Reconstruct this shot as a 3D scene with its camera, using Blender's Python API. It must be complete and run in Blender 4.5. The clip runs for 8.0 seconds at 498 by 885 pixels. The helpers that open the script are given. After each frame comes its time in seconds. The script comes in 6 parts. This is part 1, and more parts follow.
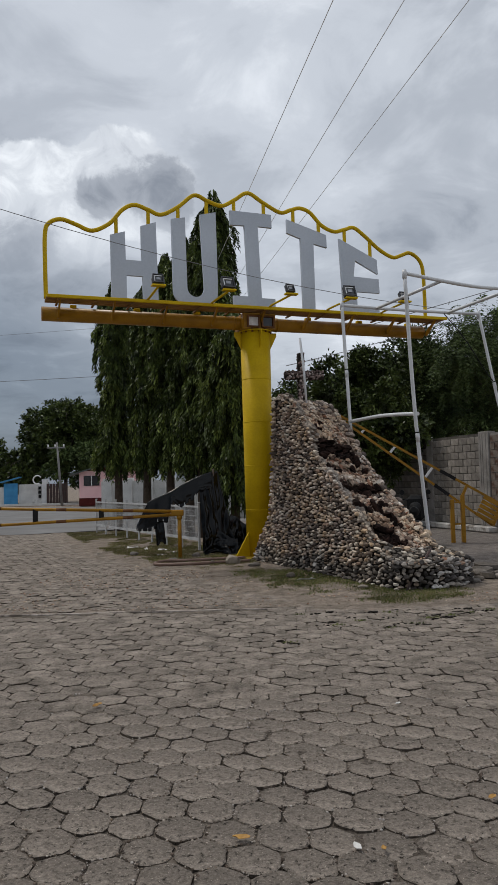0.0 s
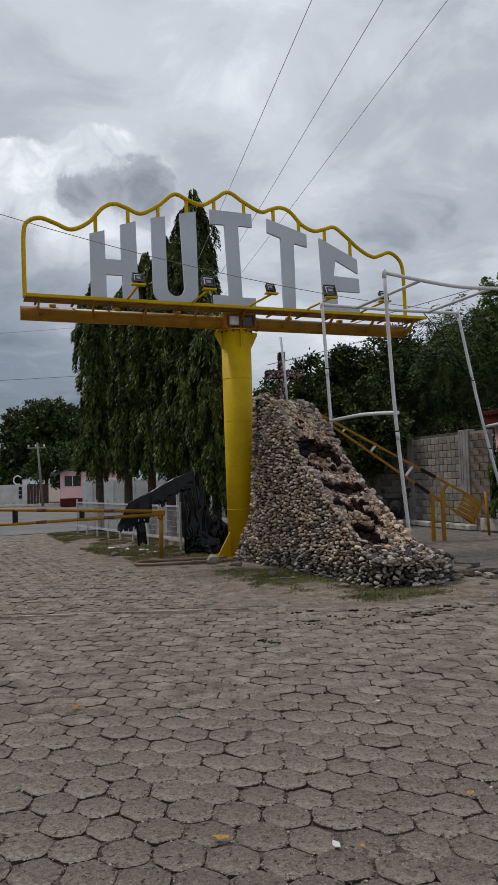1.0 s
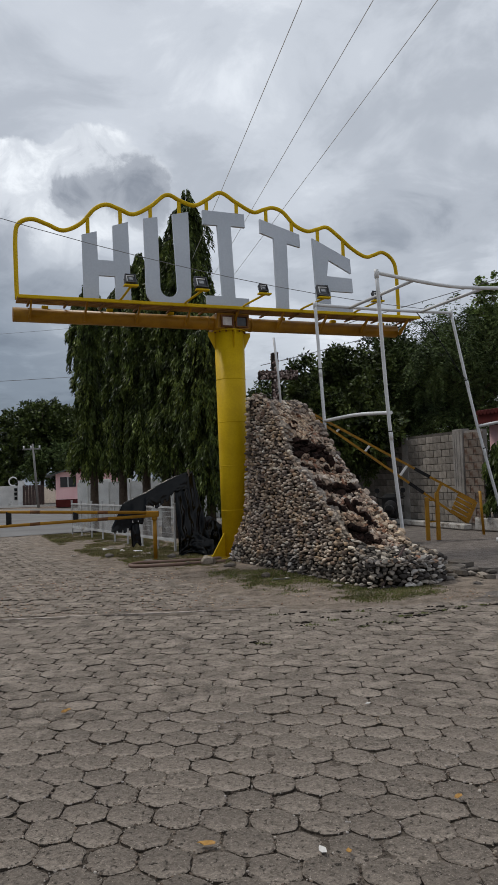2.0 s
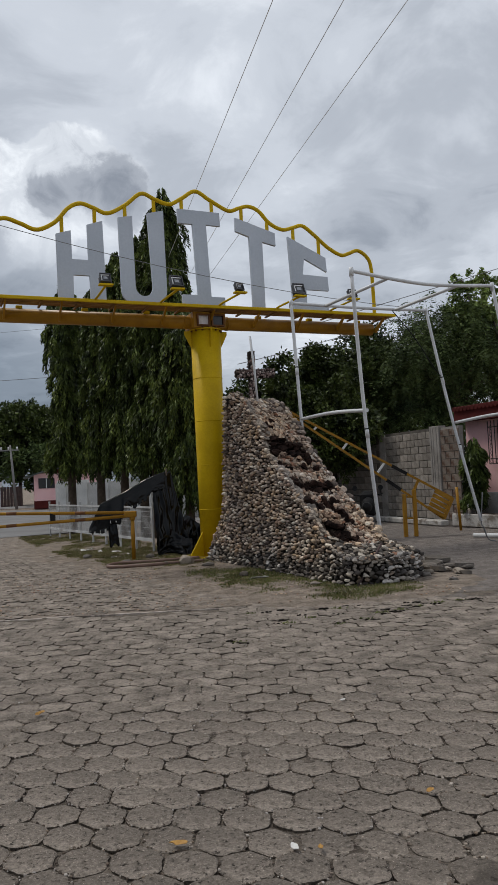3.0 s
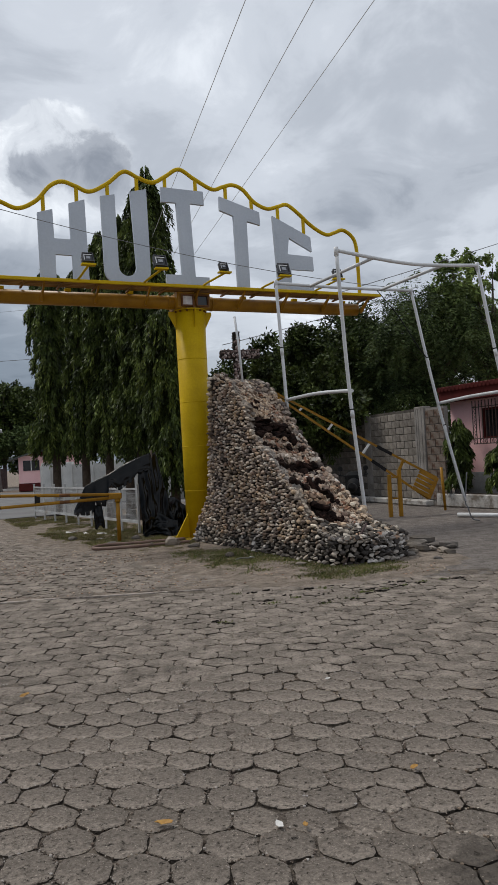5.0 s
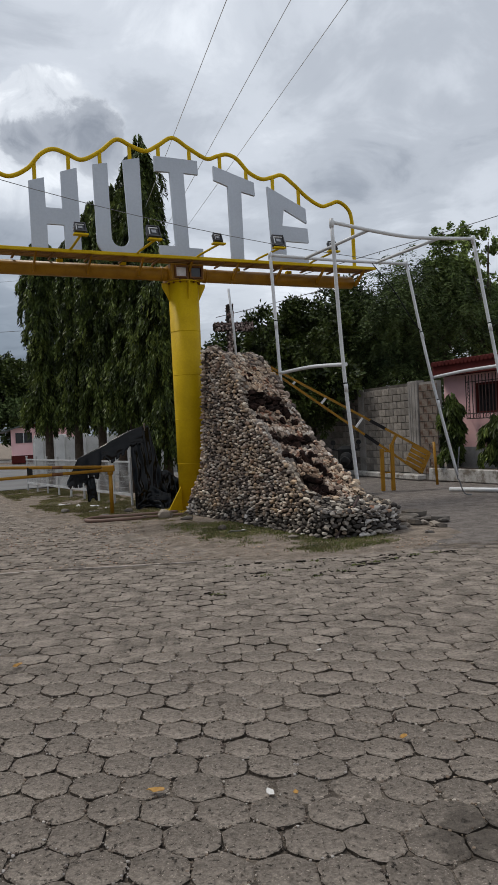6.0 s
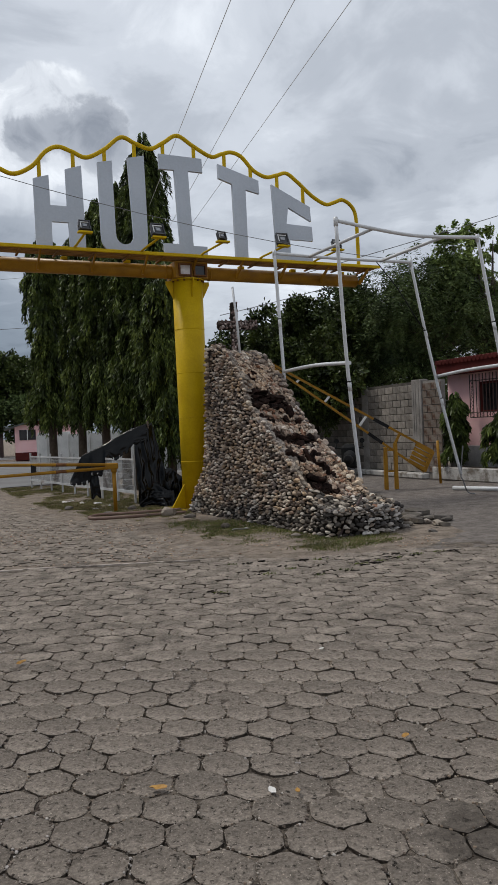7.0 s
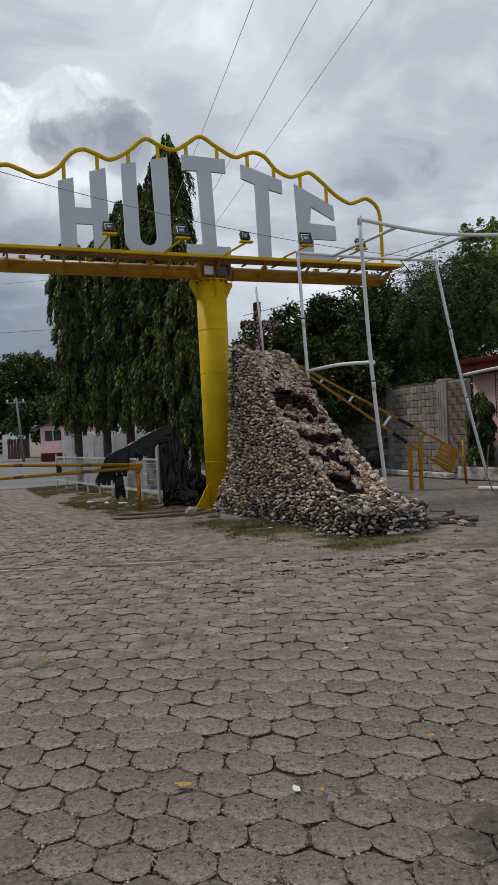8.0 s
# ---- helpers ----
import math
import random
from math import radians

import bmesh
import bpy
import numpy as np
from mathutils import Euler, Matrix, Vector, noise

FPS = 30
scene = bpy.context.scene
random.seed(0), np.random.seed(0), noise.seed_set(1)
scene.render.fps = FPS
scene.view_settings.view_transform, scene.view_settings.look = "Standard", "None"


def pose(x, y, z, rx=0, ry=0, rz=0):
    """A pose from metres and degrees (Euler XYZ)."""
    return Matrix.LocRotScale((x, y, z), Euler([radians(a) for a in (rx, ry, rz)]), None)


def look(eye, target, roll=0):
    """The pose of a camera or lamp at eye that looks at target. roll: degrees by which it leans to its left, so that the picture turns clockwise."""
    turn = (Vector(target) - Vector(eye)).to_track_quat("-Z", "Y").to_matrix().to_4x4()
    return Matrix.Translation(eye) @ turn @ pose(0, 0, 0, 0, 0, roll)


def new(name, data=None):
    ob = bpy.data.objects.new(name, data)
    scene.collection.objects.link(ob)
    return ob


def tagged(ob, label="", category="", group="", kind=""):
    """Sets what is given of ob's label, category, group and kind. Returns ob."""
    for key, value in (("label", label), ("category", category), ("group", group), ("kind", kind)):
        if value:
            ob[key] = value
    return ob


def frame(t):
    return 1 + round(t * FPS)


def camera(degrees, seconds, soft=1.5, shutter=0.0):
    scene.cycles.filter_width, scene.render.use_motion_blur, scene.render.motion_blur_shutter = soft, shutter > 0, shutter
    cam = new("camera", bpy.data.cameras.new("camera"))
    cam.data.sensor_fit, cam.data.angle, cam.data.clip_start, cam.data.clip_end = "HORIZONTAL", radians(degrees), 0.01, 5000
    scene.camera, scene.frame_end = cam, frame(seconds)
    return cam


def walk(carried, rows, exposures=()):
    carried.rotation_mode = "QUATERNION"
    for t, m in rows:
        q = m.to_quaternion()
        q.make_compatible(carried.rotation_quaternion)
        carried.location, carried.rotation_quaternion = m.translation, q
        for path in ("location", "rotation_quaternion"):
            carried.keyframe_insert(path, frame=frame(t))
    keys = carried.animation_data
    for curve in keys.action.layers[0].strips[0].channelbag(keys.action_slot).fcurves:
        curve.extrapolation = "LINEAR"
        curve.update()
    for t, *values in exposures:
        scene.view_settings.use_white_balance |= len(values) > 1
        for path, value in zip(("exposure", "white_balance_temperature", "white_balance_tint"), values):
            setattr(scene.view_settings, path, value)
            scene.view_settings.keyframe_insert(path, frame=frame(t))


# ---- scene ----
cam = camera(36.9, 8.0, soft=1.0)
PATH = [
    (0.0, 0.000, 0.000, 1.600, 2.900, -1.500, 0.000),
    (0.5, 0.003, -0.001, 1.597, 2.862, -1.430, -0.674),
    (1.0, 0.020, 0.005, 1.601, 2.807, -1.794, -1.377),
    (1.5, 0.062, 0.020, 1.618, 2.794, -1.988, -1.419),
    (1.7, 0.062, 0.020, 1.618, 2.794, -1.988, -1.449),
    (2.8, 0.126, 0.024, 1.609, 2.698, -2.655, -2.854),
    (3.0, 0.126, 0.024, 1.609, 2.648, -2.755, -3.194),
    (3.5, 0.136, 0.033, 1.610, 2.560, -3.041, -3.894),
    (4.0, 0.137, 0.048, 1.604, 2.315, -3.080, -4.084),
    (4.5, 0.138, 0.051, 1.603, 1.832, -3.073, -4.122),
    (4.7, 0.138, 0.051, 1.603, 1.642, -3.073, -4.122),
    (5.8, 0.138, 0.073, 1.594, -0.568, -2.734, -4.643),
    (6.0, 0.138, 0.073, 1.594, -0.868, -2.684, -4.643),
    (6.5, 0.141, 0.068, 1.595, -1.000, -2.526, -4.622),
    (7.0, 0.138, 0.062, 1.603, -1.032, -2.480, -4.369),
    (7.5, 0.134, 0.046, 1.606, -0.954, -2.483, -3.672),
    (8.0, 0.138, 0.061, 1.594, -0.924, -2.610, -2.554),
]
walk(cam, [(t, pose(x, y, z, 90 + p, 0, w) @ pose(0, 0, 0, 0, 0, r)) for t, x, y, z, p, r, w in PATH], [(0.0, -0.08), (2.8, -0.03), (4.5, 0.0), (6.0, 0.06), (8.0, 0.03)])

# ---- world and sun ----
world = bpy.data.worlds.new("cloudy_sky")
scene.world = world
world.use_nodes = True
SUN_ELEV, SUN_ROT = radians(58), radians(-62)


def build_sky():
    nt = world.node_tree
    nt.nodes.clear()
    N, L = nt.nodes.new, nt.links.new

    def math_node(op, a, b=None):
        n = N("ShaderNodeMath")
        n.operation = op
        for i, v in enumerate((a, b)):
            if v is None:
                continue
            if isinstance(v, (int, float)):
                n.inputs[i].default_value = v
            else:
                L(v, n.inputs[i])
        return n.outputs[0]

    def ramp(fac, stops):
        n = N("ShaderNodeValToRGB")
        n.color_ramp.interpolation = "EASE"
        while len(n.color_ramp.elements) < len(stops):
            n.color_ramp.elements.new(0.5)
        for e, (p, c) in zip(n.color_ramp.elements, stops):
            e.position, e.color = p, (*c, 1)
        L(fac, n.inputs[0])
        return n.outputs[0]

    def mix(fac, a, b, mode="MIX"):
        n = N("ShaderNodeMix")
        n.data_type, n.blend_type = "RGBA", mode
        if isinstance(fac, (int, float)):
            n.inputs[0].default_value = fac
        else:
            L(fac, n.inputs[0])
        L(a, n.inputs[6])
        L(b, n.inputs[7])
        return n.outputs[2]

    def noise_tex(vec, scale, detail, rough=0.55, dist=0.0):
        n = N("ShaderNodeTexNoise")
        n.inputs["Scale"].default_value = scale
        n.inputs["Detail"].default_value = detail
        n.inputs["Roughness"].default_value = rough
        n.inputs["Distortion"].default_value = dist
        L(vec, n.inputs["Vector"])
        return n.outputs["Fac"]

    tc = N("ShaderNodeTexCoord").outputs["Generated"]
    sep = N("ShaderNodeSeparateXYZ")
    L(tc, sep.inputs[0])
    up = math_node("ADD", math_node("MAXIMUM", sep.outputs[2], 0.0), 0.22)
    flat = N("ShaderNodeCombineXYZ")
    L(math_node("DIVIDE", sep.outputs[0], up), flat.inputs[0])
    L(math_node("DIVIDE", sep.outputs[1], up), flat.inputs[1])
    fv = flat.outputs[0]
    broad = noise_tex(fv, 1.15, 5, 0.5, 0.4)
    fine = noise_tex(fv, 3.6, 8, 0.6, 0.5)
    both = math_node("ADD", math_node("MULTIPLY", broad, 0.66), math_node("MULTIPLY", fine, 0.34))
    deck = ramp(both, [(0.36, (0.28, 0.30, 0.335)), (0.45, (0.42, 0.44, 0.475)), (0.53, (0.545, 0.565, 0.60)), (0.62, (0.76, 0.775, 0.80))])
    # a darker bank of cloud lies low over the horizon towards the far street
    low = ramp(math_node("ADD", sep.outputs[2], math_node("MULTIPLY", math_node("ADD", sep.outputs[0], 0.12), 0.55)),
               [(0.05, (0.27, 0.31, 0.36)), (0.33, (1, 1, 1))])
    deck = mix(0.9, deck, low, "MULTIPLY")

    # the heap of cumulus: distance from a few centres, edges broken by noise
    wob = N("ShaderNodeTexNoise")
    wob.inputs["Scale"].default_value, wob.inputs["Detail"].default_value = 24, 9
    wob.inputs["Roughness"].default_value = 0.6
    L(tc, wob.inputs["Vector"])
    warp = N("ShaderNodeVectorMath")
    warp.operation = "MULTIPLY_ADD"
    L(wob.outputs["Color"], warp.inputs[0])
    warp.inputs[1].default_value = (0.05, 0.05, 0.05)
    L(tc, warp.inputs[2])

    def blob(centre, size, soft):
        d = N("ShaderNodeVectorMath")
        d.operation = "DISTANCE"
        c = Vector(centre).normalized() + Vector((0.025, 0.025, 0.025))
        d.inputs[1].default_value = c
        L(warp.outputs[0], d.inputs[0])
        m = N("ShaderNodeMapRange")
        m.interpolation_type = "SMOOTHSTEP"
        L(d.outputs["Value"], m.inputs[0])
        m.inputs[1].default_value, m.inputs[2].default_value = size, size - soft
        m.inputs[3].default_value, m.inputs[4].default_value = 0, 1
        return m.outputs[0]

    heap = blob(*CROWN[0])
    for c in CROWN[1:]:
        heap = math_node("MAXIMUM", heap, blob(*c))
    fade = N("ShaderNodeMapRange")
    fade.interpolation_type = "SMOOTHSTEP"
    L(sep.outputs[2], fade.inputs[0])
    fade.inputs[1].default_value, fade.inputs[2].default_value = 0.25, 0.36
    heap = math_node("MULTIPLY", heap, fade.outputs[0])
    core = blob(*BELLY[0])
    for c in BELLY[1:]:
        core = math_node("MAXIMUM", core, blob(*c))
    puff = noise_tex(tc, 20, 8, 0.62, 0.8)
    shade = ramp(math_node("ADD", math_node("MULTIPLY", core, 0.55), math_node("MULTIPLY", puff, 0.75)),
                 [(0.22, (0.84, 0.85, 0.86)), (0.45, (0.62, 0.635, 0.66)), (0.70, (0.35, 0.365, 0.395)), (1.0, (0.23, 0.245, 0.275))])
    col = mix(heap, deck, shade)
    sky = N("ShaderNodeTexSky")
    sky.sky_type = "NISHITA"
    sky.sun_disc = False
    sky.sun_elevation, sky.sun_rotation = SUN_ELEV, SUN_ROT
    blue = N("ShaderNodeVectorMath")
    blue.operation = "SCALE"
    blue.inputs["Scale"].default_value = 0.1
    L(sky.outputs[0], blue.inputs[0])
    col = mix(0.93, blue.outputs[0], col)
    tone = N("ShaderNodeVectorMath")
    tone.operation = "MULTIPLY"
    L(col, tone.inputs[0])
    tone.inputs[1].default_value = (0.972, 1.0, 1.03)
    col = tone.outputs[0]
    bg = N("ShaderNodeBackground")
    bg.inputs["Strength"].default_value = 1.22
    L(col, bg.inputs[0])
    L(bg.outputs[0], N("ShaderNodeOutputWorld").inputs[0])


# the cumulus: direction, angular size and softness of its bright crown, and of its grey belly
CROWN = [((-0.262, 0.897, 0.352), 0.070, 0.008), ((-0.150, 0.911, 0.368), 0.072, 0.007), ((-0.117, 0.921, 0.356), 0.060, 0.007), ((-0.216, 0.908, 0.336), 0.078, 0.008), ((-0.137, 0.897, 0.398), 0.034, 0.006), ((-0.178, 0.898, 0.384), 0.036, 0.006), ((-0.30, 0.89, 0.309), 0.082, 0.01)]
BELLY = [((-0.138, 0.914, 0.366), 0.064, 0.064), ((-0.104, 0.920, 0.367), 0.066, 0.062), ((-0.090, 0.927, 0.350), 0.060, 0.060), ((-0.175, 0.908, 0.354), 0.05, 0.05), ((-0.262, 0.915, 0.290), 0.06, 0.055), ((-0.34, 0.89, 0.284), 0.07, 0.06)]
build_sky()
sun = new("sun", bpy.data.lights.new("sun", "SUN"))
sun.data.energy, sun.data.angle, sun.data.color = 1.75, radians(14), (1.0, 0.96, 0.9)
sun.matrix_world = look((0, 0, 30), Vector((0, 0, 30)) - Vector((math.sin(SUN_ROT) * math.cos(SUN_ELEV), math.cos(SUN_ROT) * math.cos(SUN_ELEV), math.sin(SUN_ELEV))))


# ---- materials ----
def material(name, dark, light, scale=4.0, rough=0.8, bump=0.2, grain=60.0, metal=0.0, patch=None, patch_at=(0.55, 0.7), spread=0.0, island=0.0, patch_scale=1.3):
    """Two scales of noise between two colours, grain in the bump, and stains of a third colour."""
    m = bpy.data.materials.new(name)
    m.use_nodes = True
    nt = m.node_tree
    N, L = nt.nodes.new, nt.links.new
    bsdf = nt.nodes["Principled BSDF"]
    tc = N("ShaderNodeTexCoord")
    src = tc.outputs["Object"]
    big = N("ShaderNodeTexNoise")
    big.inputs["Scale"].default_value, big.inputs["Detail"].default_value = scale, 5
    small = N("ShaderNodeTexNoise")
    small.inputs["Scale"].default_value, small.inputs["Detail"].default_value = grain, 4
    for n in (big, small):
        L(src, n.inputs["Vector"])
    add = N("ShaderNodeMath")
    add.operation = "MULTIPLY_ADD"
    L(small.outputs["Fac"], add.inputs[0])
    add.inputs[1].default_value = 0.45
    L(big.outputs["Fac"], add.inputs[2])
    ramp = N("ShaderNodeValToRGB")
    ramp.color_ramp.elements[0].position, ramp.color_ramp.elements[1].position = 0.52, 0.95
    ramp.color_ramp.elements[0].color, ramp.color_ramp.elements[1].color = (*dark, 1), (*light, 1)
    L(add.outputs[0], ramp.inputs[0])
    col = ramp.outputs[0]
    if patch:
        pn = N("ShaderNodeTexNoise")
        pn.inputs["Scale"].default_value, pn.inputs["Detail"].default_value, pn.inputs["Roughness"].default_value = patch_scale, 8, 0.65
        L(src, pn.inputs["Vector"])
        pr = N("ShaderNodeMapRange")
        L(pn.outputs["Fac"], pr.inputs[0])
        pr.inputs[1].default_value, pr.inputs[2].default_value = patch_at
        mx = N("ShaderNodeMix")
        mx.data_type = "RGBA"
        L(pr.outputs[0], mx.inputs[0])
        L(col, mx.inputs[6])
        mx.inputs[7].default_value = (*patch, 1)
        col = mx.outputs[2]
    for amount, node, out in ((spread, "ShaderNodeObjectInfo", "Random"), (island, "ShaderNodeNewGeometry", "Random Per Island")):
        if amount:
            mr = N("ShaderNodeMapRange")
            L(N(node).outputs[out], mr.inputs[0])
            mr.inputs[3].default_value, mr.inputs[4].default_value = 1 - amount, 1 + amount
            hs = N("ShaderNodeHueSaturation")
            L(mr.outputs[0], hs.inputs["Value"])
            L(col, hs.inputs["Color"])
            col = hs.outputs[0]
    L(col, bsdf.inputs["Base Color"])
    bsdf.inputs["Roughness"].default_value, bsdf.inputs["Metallic"].default_value = rough, metal
    if rough > 0.7:
        bsdf.inputs["Specular IOR Level"].default_value = 0.2
    if bump:
        b = N("ShaderNodeBump")
        b.inputs["Strength"].default_value, b.inputs["Distance"].default_value = bump, 0.02
        L(add.outputs[0], b.inputs["Height"])
        L(b.outputs[0], bsdf.inputs["Normal"])
    return m


def leaf_material(name, dark, light, sheen=0.4, scale=1.0, gloss=0.14):
    m = material(name, dark, light, scale, sheen, 0, 9, island=0.5)
    bsdf = m.node_tree.nodes["Principled BSDF"]
    bsdf.inputs["Transmission Weight"].default_value = 0.0
    bsdf.inputs["Specular IOR Level"].default_value = gloss
    return m


def speckled(name, base, light, pit, spread=0.0, island=0.0, stain=None):
    """Worn concrete: broad stains, fine sand grain, scattered dark pits and pale grit; one damp stain where given."""
    m = material(name, base, light, 4.0, 0.95, 0.0, 95, spread=spread, island=island, patch=pit, patch_at=(0.50, 0.74), patch_scale=9)
    nt = m.node_tree
    N, L = nt.nodes.new, nt.links.new
    bsdf = nt.nodes["Principled BSDF"]
    col = bsdf.inputs["Base Color"].links[0].from_socket
    tc = N("ShaderNodeNewGeometry").outputs["Position"]

    def tex(scale, detail, rough, dist=0.0):
        n = N("ShaderNodeTexNoise")
        n.inputs["Scale"].default_value, n.inputs["Detail"].default_value, n.inputs["Roughness"].default_value = scale, detail, rough
        n.inputs["Distortion"].default_value = dist
        L(tc, n.inputs["Vector"])
        return n.outputs["Fac"]

    def span(src, lo, hi):
        n = N("ShaderNodeMapRange")
        L(src, n.inputs[0])
        n.inputs[1].default_value, n.inputs[2].default_value = lo, hi
        return n.outputs[0]

    def over(fac, under, c):
        n = N("ShaderNodeMix")
        n.data_type = "RGBA"
        L(fac, n.inputs[0])
        L(under, n.inputs[6])
        n.inputs[7].default_value = (*c, 1)
        return n.outputs[2]

    coarse = tex(34, 9, 0.8, 0.3)
    hole = span(coarse, 0.56, 0.63)
    grit = span(tex(120, 2, 0.5), 0.66, 0.72)
    # sandy mottling a finger wide
    mottle = N("ShaderNodeMapRange")
    L(tex(48, 7, 0.72), mottle.inputs[0])
    mottle.inputs[1].default_value, mottle.inputs[2].default_value = 0.36, 0.64
    mottle.inputs[3].default_value, mottle.inputs[4].default_value = 0.72, 1.24
    rough_tone = N("ShaderNodeVectorMath")
    rough_tone.operation = "SCALE"
    L(col, rough_tone.inputs[0])
    L(mottle.outputs[0], rough_tone.inputs["Scale"])
    col = over(hole, rough_tone.outputs[0], [c * 0.42 for c in pit])
    col = over(grit, col, [c * 1.55 for c in light])
    if stain:
        d = N("ShaderNodeVectorMath")
        d.operation = "DISTANCE"
        L(tc, d.inputs[0])
        d.inputs[1].default_value = (stain[0], stain[1], 0)
        add = N("ShaderNodeMath")
        add.operation = "MULTIPLY_ADD"
        L(tex(9, 6, 0.65), add.inputs[0])
        add.inputs[1].default_value = 0.55
        L(d.outputs["Value"], add.inputs[2])
        soft = N("ShaderNodeMath")
        soft.operation = "MULTIPLY"
        L(span(add.outputs[0], stain[2] + 0.32, stain[2] + 0.22), soft.inputs[0])
        soft.inputs[1].default_value = 0.7
        col = over(soft.outputs[0], col, [c * 0.55 for c in base])
    L(col, bsdf.inputs["Base Color"])
    hgt = N("ShaderNodeMath")
    hgt.operation = "MULTIPLY_ADD"
    L(hole, hgt.inputs[0])
    hgt.inputs[1].default_value = -0.5
    L(coarse, hgt.inputs[2])
    b = N("ShaderNodeBump")
    b.inputs["Strength"].default_value, b.inputs["Distance"].default_value = 1.0, 0.022
    L(hgt.outputs[0], b.inputs["Height"])
    L(b.outputs[0], bsdf.inputs["Normal"])
    return m


def stone_material(name, node, out, palette, rough=0.78):
    """Each stone takes one tone of the palette, then mottling and grain."""
    m = material(name, (0.58, 0.58, 0.58), (1.08, 1.08, 1.08), 14, rough, 0.35, 60)
    nt = m.node_tree
    N, L = nt.nodes.new, nt.links.new
    bsdf = nt.nodes["Principled BSDF"]
    mott = bsdf.inputs["Base Color"].links[0].from_socket
    ramp = N("ShaderNodeValToRGB")
    ramp.color_ramp.interpolation = "CONSTANT"
    while len(ramp.color_ramp.elements) < len(palette):
        ramp.color_ramp.elements.new(0.5)
    for i, (e, c) in enumerate(zip(ramp.color_ramp.elements, palette)):
        e.position, e.color = i / len(palette), (*c, 1)
    L(N(node).outputs[out], ramp.inputs[0])
    mx = N("ShaderNodeMix")
    mx.data_type, mx.blend_type = "RGBA", "MULTIPLY"
    mx.inputs[0].default_value = 1.0
    L(ramp.outputs[0], mx.inputs[6])
    L(mott, mx.inputs[7])
    zone = N("ShaderNodeTexNoise")
    zone.inputs["Scale"].default_value, zone.inputs["Detail"].default_value = 1.1, 2
    L(N("ShaderNodeNewGeometry").outputs["Position"], zone.inputs["Vector"])
    tint = N("ShaderNodeValToRGB")
    tint.color_ramp.elements[0].position, tint.color_ramp.elements[1].position = 0.4, 0.62
    tint.color_ramp.elements[0].color, tint.color_ramp.elements[1].color = (0.93, 0.92, 0.93, 1), (1.07, 1.0, 0.90, 1)
    L(zone.outputs["Fac"], tint.inputs[0])
    tone = N("ShaderNodeMix")
    tone.data_type, tone.blend_type = "RGBA", "MULTIPLY"
    tone.inputs[0].default_value = 1.0
    L(mx.outputs[2], tone.inputs[6])
    L(tint.outputs[0], tone.inputs[7])
    L(tone.outputs[2], bsdf.inputs["Base Color"])
    return m


RIVER = [(0.498, 0.407, 0.326), (0.677, 0.579, 0.483), (0.174, 0.14, 0.121), (0.604, 0.49, 0.384), (0.293, 0.241, 0.2), (0.785, 0.72, 0.626), (0.433, 0.353, 0.292), (0.508, 0.38, 0.264), (0.119, 0.096, 0.084), (0.542, 0.446, 0.361), (0.318, 0.227, 0.174), (0.723, 0.624, 0.528), (0.228, 0.185, 0.157)]
DARKSET = [(0.22, 0.17, 0.15), (0.09, 0.07, 0.065), (0.36, 0.28, 0.25), (0.16, 0.11, 0.10), (0.58, 0.50, 0.46), (0.28, 0.2, 0.18)]
PALE = [(0.44, 0.41, 0.37), (0.13, 0.117, 0.105), (0.60, 0.565, 0.52), (0.045, 0.04, 0.036), (0.29, 0.26, 0.23), (0.075, 0.066, 0.06), (0.40, 0.36, 0.315), (0.19, 0.167, 0.145), (0.10, 0.09, 0.085), (0.24, 0.19, 0.15)]
BED = [(0.469, 0.348, 0.261), (0.216, 0.152, 0.116), (0.596, 0.464, 0.353), (0.127, 0.085, 0.065), (0.508, 0.342, 0.243), (0.343, 0.268, 0.209), (0.685, 0.573, 0.452), (0.305, 0.165, 0.11), (0.482, 0.39, 0.307)]
YELLOW = material("yellow_enamel", (0.48, 0.31, 0.004), (0.64, 0.43, 0.007), 1.5, 0.5, 0.05, 30, patch=(0.36, 0.22, 0.015), patch_at=(0.62, 0.9))
YELLOW.node_tree.nodes["Principled BSDF"].inputs["Specular IOR Level"].default_value = 0.13
# orange barrier paint; on the sign's tube and head, yellow darkened for shade
OCHRE = material("orange_and_shaded_yellow", (0.24, 0.115, 0.008), (0.38, 0.19, 0.013), 3, 0.36, 0.08, 50, patch=(0.14, 0.07, 0.025), patch_at=(0.56, 0.75))
OCHRE.node_tree.nodes["Principled BSDF"].inputs["Specular IOR Level"].default_value = 0.22
# sign enamel browned to put the tray's underside shade into the colour
OCHRESHADE = material("shaded_ochre_enamel", (0.13, 0.055, 0.007), (0.25, 0.115, 0.011), 3, 0.5, 0.08, 50, patch=(0.09, 0.045, 0.02), patch_at=(0.52, 0.72))
RUST = material("rust", (0.10, 0.045, 0.02), (0.2, 0.09, 0.035), 8, 0.85, 0.2, 70)
GREYPAINT = material("letter_paint", (0.425, 0.47, 0.53), (0.525, 0.57, 0.635), 0.8, 0.45, 0.03, 25)
EDGEWHITE = material("white_edge", (0.7, 0.7, 0.68), (0.8, 0.8, 0.78), 2, 0.5, 0, 30)
PVC = material("pipe_plastic", (0.54, 0.55, 0.56), (0.70, 0.71, 0.715), 1.2, 0.4, 0.03, 30, patch=(0.42, 0.42, 0.4), patch_at=(0.55, 0.8))
BLACK = material("black_paint", (0.008, 0.008, 0.008), (0.02, 0.02, 0.02), 4, 0.75, 0.05)
